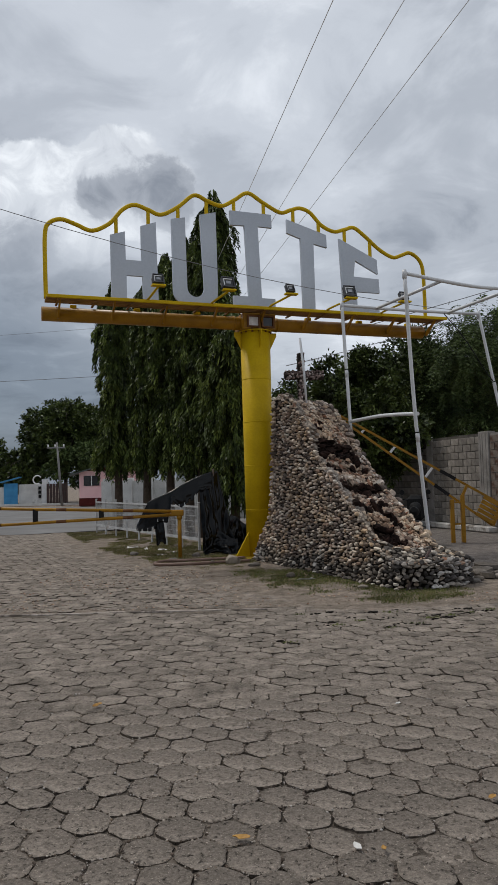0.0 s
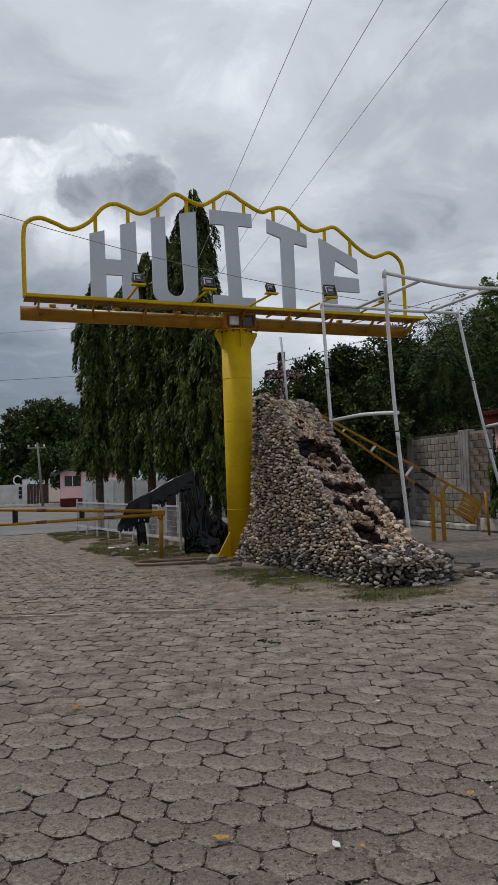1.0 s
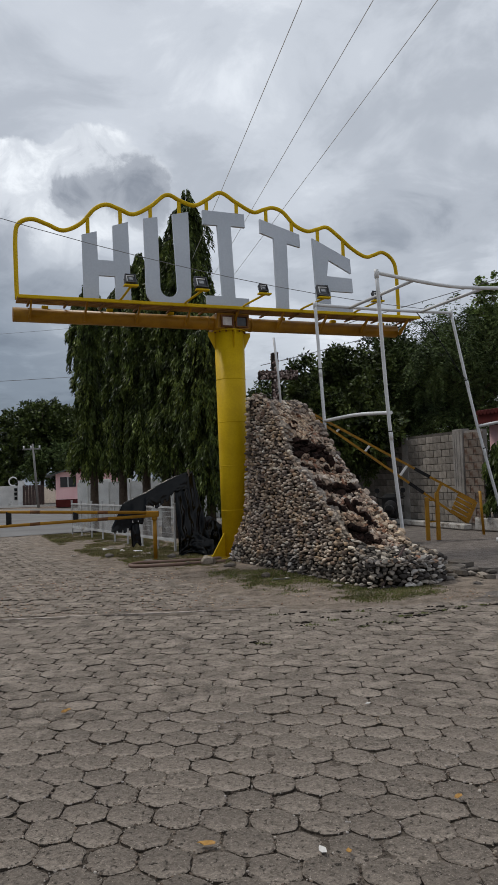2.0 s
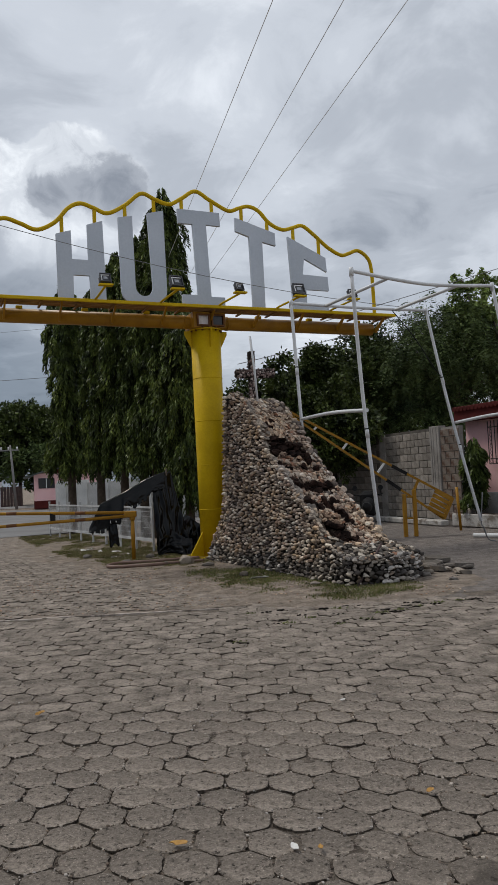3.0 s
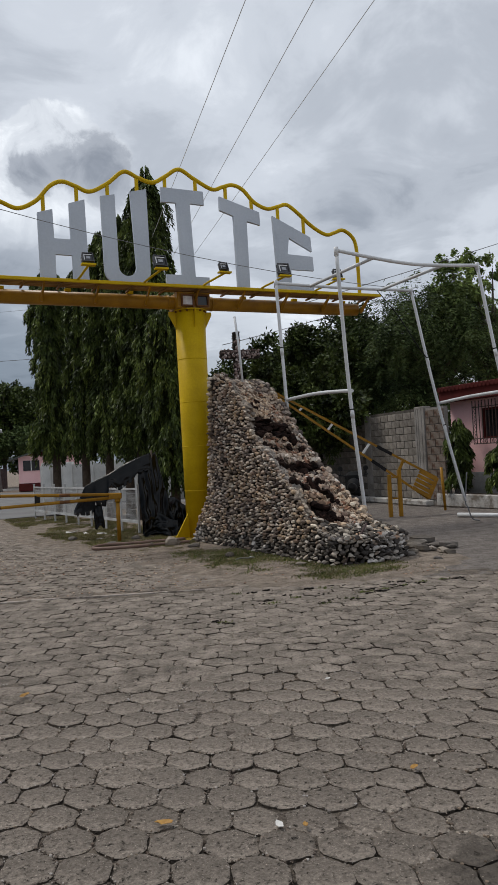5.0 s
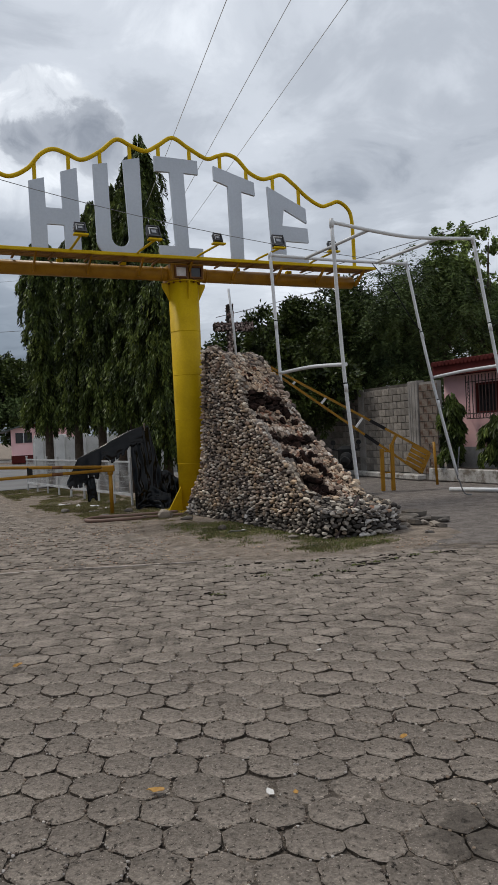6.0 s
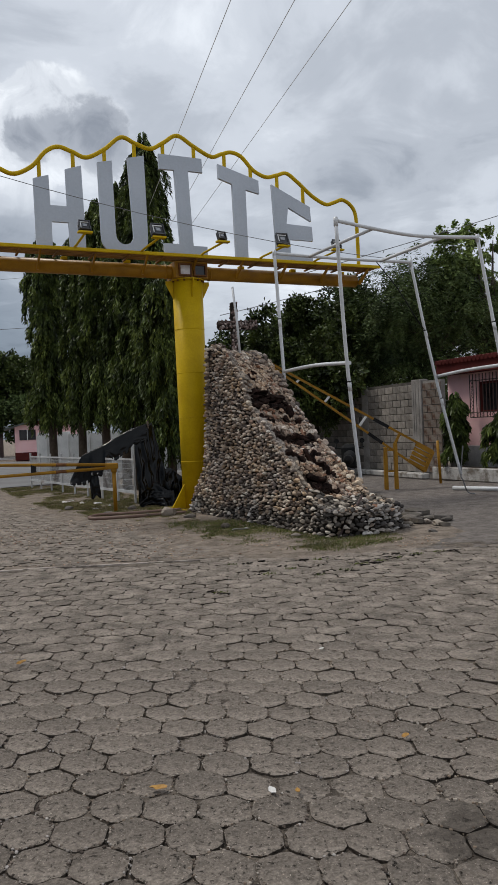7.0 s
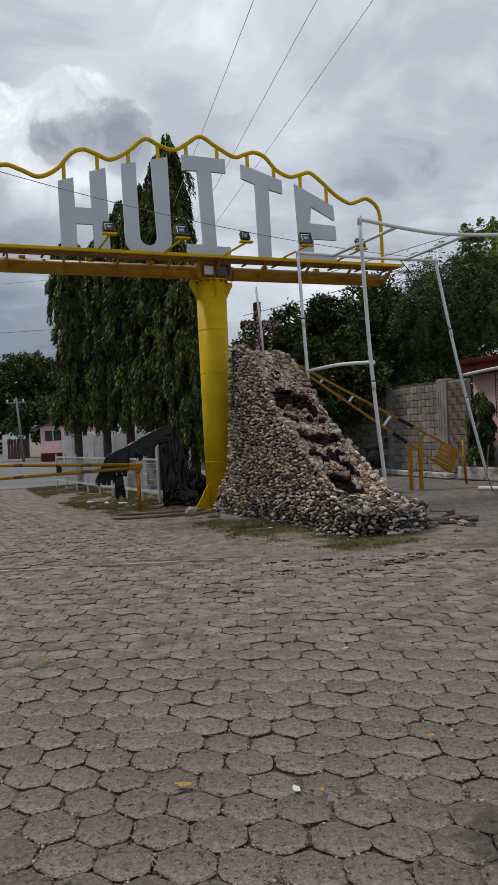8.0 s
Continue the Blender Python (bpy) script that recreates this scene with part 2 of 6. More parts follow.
LAMPGREY = material("lamp_metal", (0.035, 0.035, 0.038), (0.08, 0.08, 0.085), 6, 0.5, 0.05, metal=0.2)
LENS = material("lamp_glass", (0.25, 0.26, 0.28), (0.42, 0.43, 0.45), 20, 0.12, 0)
PANELGLASS = material("dull_lens", (0.55, 0.52, 0.52), (0.72, 0.70, 0.70), 14, 0.25, 0.05)
PAVER = speckled("paver_concrete", (0.157, 0.132, 0.1085), (0.378, 0.320, 0.2655), (0.075, 0.061, 0.0485), spread=0.10, stain=(1.2, 2.85, 0.2))
PAVERS_FAR = speckled("paver_concrete_far", (0.157, 0.132, 0.1085), (0.378, 0.320, 0.2655), (0.075, 0.061, 0.0485), island=0.10)
# dark joint soil, also the painted shade on the pavers' sides
SOILSHADE = speckled("joint_soil_shade", (0.026, 0.02, 0.015), (0.12, 0.097, 0.078), (0.014, 0.011, 0.009), stain=(1.2, 2.85, 0.2))
SAND = speckled("joint_sand", (0.085, 0.069, 0.054), (0.24, 0.197, 0.158), (0.035, 0.028, 0.022), stain=(1.2, 2.85, 0.2))
ASPHALT = speckled("grey_asphalt", (0.125, 0.108, 0.096), (0.25, 0.22, 0.196), (0.085, 0.072, 0.062))
ROAD = material("pale_road", (0.13, 0.125, 0.12), (0.2, 0.195, 0.19), 0.5, 0.95, 0.2, 20)
EARTH = speckled("dry_earth", (0.15, 0.12, 0.094), (0.33, 0.27, 0.215), (0.08, 0.063, 0.048))
STRIP = material("strip_concrete", (0.34, 0.29, 0.25), (0.56, 0.49, 0.43), 3, 0.93, 0.4, 50, patch=(0.14, 0.115, 0.095), patch_at=(0.45, 0.55), patch_scale=3)
CONCRETE = material("rough_concrete", (0.19, 0.175, 0.16), (0.36, 0.335, 0.31), 2, 0.93, 0.4, 50, patch=(0.13, 0.115, 0.1), patch_at=(0.55, 0.75))
STONE = stone_material("river_stone", "ShaderNodeObjectInfo", "Random", RIVER)
STONES = stone_material("river_stones", "ShaderNodeNewGeometry", "Random Per Island", RIVER)
LOOSESTONE = stone_material("loose_stone", "ShaderNodeObjectInfo", "Random", [(0.20, 0.18, 0.16), (0.34, 0.31, 0.28), (0.14, 0.125, 0.11), (0.27, 0.24, 0.21)], 0.9)
BEDSTONES = stone_material("bed_stones", "ShaderNodeNewGeometry", "Random Per Island", BED, 0.9)
GRIT = stone_material("joint_grit_stones", "ShaderNodeNewGeometry", "Random Per Island", [(0.20, 0.165, 0.135), (0.36, 0.32, 0.28), (0.10, 0.08, 0.065), (0.5, 0.46, 0.42), (0.26, 0.21, 0.17), (0.15, 0.12, 0.10)], 0.92)
BASESTONES = stone_material("grey_base_stones", "ShaderNodeNewGeometry", "Random Per Island", PALE)
CROSSSTONES = stone_material("cross_pebbles", "ShaderNodeNewGeometry", "Random Per Island", DARKSET, 0.9)
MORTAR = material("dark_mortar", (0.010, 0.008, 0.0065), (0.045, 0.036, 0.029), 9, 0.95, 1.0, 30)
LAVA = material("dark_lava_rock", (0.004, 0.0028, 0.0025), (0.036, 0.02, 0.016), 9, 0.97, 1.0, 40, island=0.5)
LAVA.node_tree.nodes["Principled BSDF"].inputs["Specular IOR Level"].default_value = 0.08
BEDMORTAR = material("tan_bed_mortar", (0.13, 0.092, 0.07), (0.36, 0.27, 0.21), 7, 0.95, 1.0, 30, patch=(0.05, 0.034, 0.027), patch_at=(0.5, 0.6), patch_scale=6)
RIM = stone_material("rim_cement", "ShaderNodeNewGeometry", "Random Per Island", [(0.34, 0.30, 0.26), (0.27, 0.24, 0.21), (0.42, 0.37, 0.32), (0.22, 0.19, 0.165)], 0.93)
BLOCK = material("concrete_block", (0.16, 0.14, 0.12), (0.37, 0.335, 0.295), 3, 0.93, 0.5, 50, spread=0.26, patch=(0.2, 0.17, 0.145), patch_at=(0.55, 0.8), patch_scale=4)
JOINT = material("block_joint", (0.07, 0.062, 0.054), (0.14, 0.125, 0.11), 5, 0.95, 0.4)
PINK = material("pink_render", (0.76, 0.45, 0.455), (0.88, 0.58, 0.58), 1.0, 0.9, 0.15, 30, patch=(0.58, 0.37, 0.36), patch_at=(0.6, 0.8))
MAROON = material("maroon_paint", (0.06, 0.009, 0.008), (0.105, 0.017, 0.014), 2, 0.8, 0.1)
PLINTH = material("grey_plinth", (0.25, 0.25, 0.255), (0.44, 0.44, 0.44), 3, 0.9, 0.5, 30)
WHITEWASH = material("whitewash", (0.5, 0.49, 0.47), (0.72, 0.71, 0.68), 1.2, 0.9, 0.2, 25, patch=(0.3, 0.28, 0.25), patch_at=(0.58, 0.78))
WHITE = material("white_enamel", (0.6, 0.6, 0.6), (0.78, 0.78, 0.77), 2, 0.5, 0.05, patch=(0.4, 0.36, 0.33), patch_at=(0.6, 0.8))
BLUE = material("blue_paint", (0.03, 0.2, 0.42), (0.06, 0.3, 0.55), 2, 0.6, 0.05)
DARKGLASS = material("dark_glass", (0.012, 0.012, 0.014), (0.03, 0.03, 0.034), 2, 0.12, 0)
IRON = material("wrought_iron", (0.03, 0.018, 0.015), (0.07, 0.035, 0.03), 5, 0.6, 0.1)
ROOF = material("tin_roof", (0.035, 0.045, 0.04), (0.09, 0.105, 0.095), 1, 0.6, 0.1)
KERB = material("chipped_whitewash", (0.30, 0.285, 0.265), (0.56, 0.54, 0.51), 2.5, 0.92, 0.6, 30, patch=(0.17, 0.145, 0.12), patch_at=(0.48, 0.62), patch_scale=3)
TARP = material("black_plastic_sheet", (0.0008, 0.0008, 0.001), (0.0025, 0.0025, 0.003), 3, 0.2, 0.35, 10)
TARP.node_tree.nodes["Principled BSDF"].inputs["Specular IOR Level"].default_value = 0.24
BARK = material("bark", (0.045, 0.035, 0.028), (0.12, 0.095, 0.075), 5, 0.95, 0.6, 30)
POLEWOOD = material("concrete_pole", (0.16, 0.155, 0.15), (0.27, 0.26, 0.25), 2, 0.9, 0.2)
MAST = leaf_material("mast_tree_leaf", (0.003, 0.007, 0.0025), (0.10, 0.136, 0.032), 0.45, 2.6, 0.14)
# younger leaf tone brightened to carry the crown's sunlit highlights
MASTLIT = leaf_material("mast_lit_leaf", (0.045, 0.07, 0.016), (0.23, 0.28, 0.065), 0.4, 2.2, 0.18)
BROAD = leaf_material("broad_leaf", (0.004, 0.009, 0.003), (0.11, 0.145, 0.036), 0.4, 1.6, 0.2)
AIRY = leaf_material("airy_leaf", (0.06, 0.10, 0.025), (0.30, 0.38, 0.11), 0.5, 1.2)
FEATHER = leaf_material("feather_leaf", (0.008, 0.018, 0.006), (0.125, 0.17, 0.055), 0.6, 1.2)
GRASS = leaf_material("grass_blade", (0.04, 0.058, 0.012), (0.18, 0.205, 0.055), 0.7)
FENCEWHITE = material("weathered_white", (0.36, 0.36, 0.36), (0.58, 0.58, 0.57), 3, 0.6, 0.1, patch=(0.25, 0.2, 0.17), patch_at=(0.55, 0.75))
STRAW = leaf_material("dry_grass_blade", (0.16, 0.13, 0.06), (0.3, 0.25, 0.13), 0.8)
HOSE = material("brown_hose", (0.10, 0.055, 0.04), (0.19, 0.115, 0.085), 4, 0.6, 0.1)
DRYLEAF = material("dry_leaf", (0.3, 0.15, 0.03), (0.5, 0.28, 0.06), 30, 0.7, 0.1)
PALEBIT = material("pale_scrap", (0.55, 0.53, 0.5), (0.7, 0.68, 0.64), 20, 0.8, 0.1)
CABLE = material("cable", (0.11, 0.11, 0.115), (0.2, 0.2, 0.205), 3, 0.6, 0)
BLOCKSTAIN = material("rust_stained_block", (0.14, 0.115, 0.095), (0.31, 0.265, 0.225), 3, 0.93, 0.5, 50, spread=0.2, patch=(0.085, 0.045, 0.03), patch_at=(0.44, 0.57), patch_scale=3)
ZINC = material("zinc_wire", (0.68, 0.69, 0.70), (0.80, 0.81, 0.82), 3, 0.5, 0)


# ---- mesh helpers ----
def thing(name, m=None, label="", category="", group="", kind=""):
    ob = new(name)
    ob.empty_display_size = 0.2
    ob.matrix_world = m or Matrix()
    return tagged(ob, label, category, group, kind)


def finish(bm, name, smooth=False):
    me = bpy.data.meshes.new(name)
    bmesh.ops.recalc_face_normals(bm, faces=bm.faces)
    bm.to_mesh(me)
    bm.free()
    if smooth:
        for p in me.polygons:
            p.use_smooth = True
    return me


def part(name, bm, mat, parent=None, label="", smooth=False):
    """One mesh object, under a thing or a part, in its parent's own axes."""
    me = finish(bm, name, smooth)
    me.materials.append(mat)
    ob = new(name, me)
    if parent:
        ob.parent = parent
    return tagged(ob, label)


def raw_mesh(name, verts, faces, mat, parent=None, label="", kind="", smooth=False):
    me = bpy.data.meshes.new(name)
    me.from_pydata(verts, [], faces)
    me.materials.append(mat)
    if smooth:
        me.polygons.foreach_set("use_smooth", [True] * len(me.polygons))
    me.update()
    ob = new(name, me)
    if parent:
        ob.parent = parent
    return tagged(ob, label, kind=kind)


def box(bm, lo, hi, bevel=0.0, m=None):
    c = [(a + b) / 2 for a, b in zip(lo, hi)]
    s = [abs(b - a) for a, b in zip(lo, hi)]
    g = bmesh.ops.create_cube(bm, size=1, matrix=(m or Matrix()) @ Matrix.Translation(c) @ Matrix.Diagonal((*s, 1)))
    if bevel:
        es = list({e for v in g["verts"] for e in v.link_edges})
        bmesh.ops.bevel(bm, geom=es, offset=bevel, segments=1, affect="EDGES")
    return bm


def boxed(lo, hi, bevel=0.0, m=None):
    return box(bmesh.new(), lo, hi, bevel, m)


def sweep(bm, pts, radius, sides=10, caps=True, taper=None):
    """A round bar along points."""
    pts = [Vector(p) for p in pts]
    rings, side = [], None
    for i, p in enumerate(pts):
        d = (pts[min(i + 1, len(pts) - 1)] - pts[max(i - 1, 0)]).normalized()
        if side is None:
            side = d.orthogonal().normalized()
        side = (side - d * side.dot(d)).normalized()
        up = d.cross(side)
        r = radius if taper is None else radius * taper[i]
        rings.append([bm.verts.new(p + r * (math.cos(k * math.tau / sides) * side + math.sin(k * math.tau / sides) * up)) for k in range(sides)])
    for a, b in zip(rings, rings[1:]):
        for k in range(sides):
            f = bm.faces.new((a[k], a[(k + 1) % sides], b[(k + 1) % sides], b[k]))
            f.smooth = True
    if caps:
        bm.faces.new(rings[0][::-1])
        bm.faces.new(rings[-1])
    return bm


def bar(a, b, radius, sides=10):
    return sweep(bmesh.new(), [a, b], radius, sides)


def flat_bar(a, b, w, h, bm=None):
    """A square bar from a to b, h high and w thick."""
    a, b = Vector(a), Vector(b)
    d = (b - a)
    m = Matrix.Translation((a + b) / 2) @ d.to_track_quat("X", "Z").to_matrix().to_4x4()
    return box(bm or bmesh.new(), (-d.length / 2, -w / 2, -h / 2), (d.length / 2, w / 2, h / 2), 0, m)


def prism(outline, depth, m=None, bm=None):
    """An outline in x and z, given thickness along y."""
    bm = bm or bmesh.new()
    m = m or Matrix()
    front = [bm.verts.new(m @ Vector((x, 0, z))) for x, z in outline]
    back = [bm.verts.new(m @ Vector((x, depth, z))) for x, z in outline]
    bm.faces.new(front)
    bm.faces.new(back[::-1])
    n = len(outline)
    for i in range(n):
        bm.faces.new((front[i], back[i], back[(i + 1) % n], front[(i + 1) % n]))
    return bm


def curve_through(knots, steps=8):
    """A smooth line through knots."""
    out = []
    k = [Vector(p) for p in knots]
    for i in range(len(k) - 1):
        p0, p1, p2, p3 = k[max(i - 1, 0)], k[i], k[i + 1], k[min(i + 2, len(k) - 1)]
        for j in range(steps):
            t = j / steps
            out.append(0.5 * ((2 * p1) + (p2 - p0) * t + (2 * p0 - 5 * p1 + 4 * p2 - p3) * t * t + (3 * p1 - p0 - 3 * p2 + p3) * t ** 3))
    return out + [k[-1]]


def lerp_table(table, x):
    xs, ys = zip(*table)
    return float(np.interp(x, xs, ys))


# ---- ground ----
def build_ground():
    """One sheet of earth to the horizon; paving, road and asphalt lie on it."""
    bm = bmesh.new()
    xs = [-2500, -300, -60, -14, -5, 0, 5, 14, 60, 300, 2500]
    ys = [-2500, -300, -40, -6, 2, 10, 20, 40, 120, 500, 2500]
    grid = [[bm.verts.new((x, y, -0.06)) for x in xs] for y in ys]
    for a, b in zip(grid, grid[1:]):
        for i in range(len(xs) - 1):
            bm.faces.new((a[i], a[i + 1], b[i + 1], b[i]))
    tagged(part("ground", bm, EARTH), "dry brown earth reaching to the horizon", "ground", kind="structure")


build_ground()

HEX_A, HEX_B, HEX_O = Vector((0.2318, -0.0481, 0)), Vector((0.0128, 0.2485, 0)) * 0.866, Vector((0.0804, 3.0126, 0))
PAVE_EDGE = 9.25


def hex_shape(rng, sides=24):
    """Outline of one worn six-sided paver around its centre: corners rounded off, edges chipped."""
    a, b = HEX_A, HEX_B / 0.866
    cap, grow, turn = rng.uniform(0.545, 0.59), rng.uniform(0.966, 0.996), rng.uniform(-0.07, 0.07)
    off, chips = rng.uniform(0, 99), [(rng.uniform(0, math.tau), rng.uniform(0.02, 0.09)) for _ in range(rng.choice((1, 2, 3)))]
    out = []
    for k in range(sides):
        t = math.tau * (k + 0.5) / sides
        r = min(0.4995 / math.cos((t + turn + math.pi / 6) % (math.pi / 3) - math.pi / 6), cap) * grow
        r *= 1 + 0.036 * noise.noise((math.cos(t) * 2.6 + off, math.sin(t) * 2.6, 0)) + 0.018 * noise.noise((math.cos(t) * 7 + off, math.sin(t) * 7, 4))
        for c, d in chips:
            r *= 1 - d * max(0.0, 1 - abs((t - c + math.pi) % math.tau - math.pi) / 0.3)
        out.append((a * math.cos(t) + b * math.sin(t)) * r)
    return out


def paver_geometry(rng, base=-0.045, ragged=True):
    """Verts and faces of a paver: sides, a worn chamfer and a slightly domed top."""
    o = hex_shape(rng, 24 if ragged else 12)
    n = len(o)
    v = [Vector((p.x, p.y, base)) for p in o] + [Vector((p.x * 0.995, p.y * 0.995, rng.uniform(-0.008, -0.002))) for p in o]
    v += [Vector((p.x * c, p.y * c, rng.uniform(-0.0035, 0.0015))) for p in o for c in (rng.uniform(0.90, 0.955),)]
    f = []
    for k in range(n):
        j = (k + 1) % n
        f += [(k, j, n + j, n + k), (n + k, n + j, 2 * n + j, 2 * n + k), (2 * n + k, 2 * n + j, 3 * n)]
    v.append(Vector((rng.uniform(-0.02, 0.02), rng.uniform(-0.02, 0.02), rng.uniform(0.0, 0.004))))
    return v, f


def in_paving(p):
    """Where six-sided pavers lie: the forecourt and, past the concrete strip, the lane that leads to the far street."""
    if p.y < PAVE_EDGE + 0.05 * math.sin(p.x * 3):
        return -9 < p.x < 9 and p.y > -2
    if p.y < PAVE_EDGE + 0.32 and p.x < 0.38:
        return False
    lane = lerp_table([(9, 0.9), (12.7, -0.6), (15, -2.1), (16.7, -3.3), (25, -6.4)], p.y)
    return p.y < 24.5 and -15 < p.x < lane


def build_paving():
    rng = random.Random(3)
    pavement = raw_mesh("pavement", [(-16, -2.3, -0.045), (9.5, -2.3, -0.045), (9.5, 9.3, -0.045), (0.8, 9.3, -0.045), (-6.6, 25, -0.045), (-16, 25, -0.045)], [(0, 1, 2, 3, 4, 5)], SOILSHADE)
    # sand and grit that fill the joints, uneven
    nx, ny = 440, 276
    gv, gf = [], []
    for j in range(ny + 1):
        y = -2 + (PAVE_EDGE + 2.36) * j / ny
        for i in range(nx + 1):
            x = -9 + 18 * i / nx
            z = -0.0145 + 0.014 * noise.noise((x * 1.1, y * 1.1, 0)) + 0.012 * noise.noise((x * 6, y * 6, 3)) + 0.008 * noise.noise((x * 17, y * 17, 6))
            gv.append((x, y, min(z, -0.003 + 0.005 * noise.noise((x * 21, y * 21, 9)))))
    for j in range(ny):
        for i in range(nx):
            k = j * (nx + 1) + i
            gf.append((k, k + 1, k + nx + 2, k + nx + 1))
    raw_mesh("joint_grit", gv, gf, SAND, pavement, "dusty soil and grit between the pavers")
    # dust drifted over the lane: thick beside the verge, thin in the middle where pavers show through
    dv, df, grid = [], [], {}
    for j in range(78):
        for i in range(86):
            x, y = -16 + 0.2 * i, 9.46 + 0.2 * j
            edge = lerp_table([(9, 0.9), (12.7, -0.6), (15, -2.1), (16.7, -3.3), (25, -6.4)], y)
            if x < edge + 0.1:
                drift = max(0.0, 1 - (edge - x) / 1.6)
                z = -0.013 + 0.014 * drift + 0.008 * noise.noise((x * 0.8, y * 0.8, 5)) + 0.007 * noise.noise((x * 3.1, y * 3.1, 1))
                grid[i, j] = len(dv)
                dv.append((x, y, min(z, 0.004)))
    for i, j in grid:
        q = [grid.get(c) for c in ((i, j), (i + 1, j), (i + 1, j + 1), (i, j + 1))]
        if None not in q:
            df.append(tuple(q))
    raw_mesh("dust", dv, df, EARTH, pavement, "pale dust lying over the pavers of the lane")
    shapes = []
    for k in range(20):
        v, f = paver_geometry(rng)
        me = bpy.data.meshes.new("paver")
        me.from_pydata(v, [], f)
        me.materials.append(PAVER)
        me.materials.append(SOILSHADE)
        # side faces take the dark tone, which colours in the joint's shade
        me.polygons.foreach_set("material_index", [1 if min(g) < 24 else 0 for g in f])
        shapes.append(me)
    near, verts, faces, stained = 0, [], [], []
    cells = []
    for r in range(-30, 120):
        for c in range(-90, 70):
            p = HEX_O + HEX_A * (c + 0.5 * (r % 2)) + HEX_B * r
            if in_paving(p):
                cells.append(p)
    cells.sort(key=lambda q: (q - Vector((0.3, 3.4, 0))).length)
    for p in cells:
        jit = Vector((rng.uniform(-0.005, 0.005), rng.uniform(-0.005, 0.005), rng.uniform(-0.004, 0.004)))
        tx, ty = rng.uniform(-0.024, 0.024), rng.uniform(-0.034, 0.034)
        if near < 300:
            ob = new("paver", shapes[rng.randrange(len(shapes))])
            ob.parent = pavement
            ob.matrix_local = Matrix.Translation(p + jit) @ Euler((ty, tx, rng.uniform(-0.05, 0.05))).to_matrix().to_4x4()
            near += 1
        else:
            v, f = paver_geometry(rng, -0.04, p.y < 9.3 and abs(p.x) < 5)
            n = len(verts)
            verts += [q + p + jit + Vector((0, 0, q.x * tx + q.y * ty)) for q in v]
            faces += [tuple(i + n for i in g) for g in f]
            # flags the side faces darkened for joint shade, as on the near pavers
            stained += [1 if min(g) < (len(v) - 1) // 3 else 0 for g in f]
    field = raw_mesh("paver_field", verts, faces, PAVERS_FAR, pavement, "worn six-sided pavers further off", kind="stuff")
    field.data.materials.append(SOILSHADE)
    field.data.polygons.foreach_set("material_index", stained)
    # grit and crumbs lodged along the joints
    gv, gf = [], []
    crumb = pebble(rng, 1)
    for rank, p in enumerate(cells[:1500]):
        for k in range(rng.choice((3, 5, 8, 12, 18)) * (3 if rank < 320 else 1)):
            t = radians(60 * rng.randrange(6) + rng.uniform(0, 60))
            c = p + (HEX_A * math.cos(t) + HEX_B / 0.866 * math.sin(t)) * (0.53 * rng.uniform(0.88, 1.04))
            b = rng.choice((0.005, 0.007, 0.009, 0.012, 0.018)) * rng.uniform(0.8, 1.2)
            n = len(gv)
            gv += [Vector((q.x * b, q.y * b, q.z * b * 0.7 - 0.002)) + c for q in crumb[0]]
            gf += [tuple(i + n for i in g) for g in crumb[1]]
    raw_mesh("gravel", gv, gf, GRIT, pavement, "small stones and crumbs in the joints", kind="stuff")
    tagged(pavement, "worn grey-brown hexagonal concrete pavers with dusty joints", "pavement", kind="structure")
    # strip of concrete that stops the paving
    bm = bmesh.new()
    pts = [(-14 + 0.4 * i, PAVE_EDGE + 0.17 + 0.012 * math.sin(i * 1.7)) for i in range(37)]
    for (x0, y0), (x1, y1) in zip(pts, pts[1:]):
        box(bm, (x0, min(y0, y1) - 0.022, -0.05), (x1 - 0.002, min(y0, y1) + 0.022, 0.002 + 0.003 * math.sin(x0 * 3)), 0.004)
    tagged(part("concrete_strip", bm, STRIP), "narrow worn concrete strip across the paving", "strip", kind="structure")


def flat_sheet(name, outline, z, mat, label, category):
    ob = raw_mesh(name, [(x, y, z) for x, y in outline], [tuple(range(len(outline)))], mat)
    return tagged(ob, label, category, kind="structure")


flat_sheet("asphalt_apron", [(0.9, PAVE_EDGE), (14, PAVE_EDGE - 0.1), (16, 12), (9.2, 16.8), (6.9, 19.6), (6.2, 21.6), (5.2, 25.8), (2, 30), (-1, 30), (0.2, 16)], -0.012, ASPHALT, "smooth dusty grey asphalt beside the stone mound", "asphalt")
flat_sheet("road", [(-90, 25.2), (-7.5, 25.2), (-4, 27), (0, 30), (12, 30), (12, 34), (-8, 48), (-12.5, 55), (-15, 56.5), (-90, 72)], -0.02, ROAD, "pale dusty street crossing in the distance", "road")

# ---- the arch sign ----
SIGN = pose(-3.677, 13.686, 0, 0, 0, 20.05)
BAR_Z, BAR_LEN = 5.16, 8.75


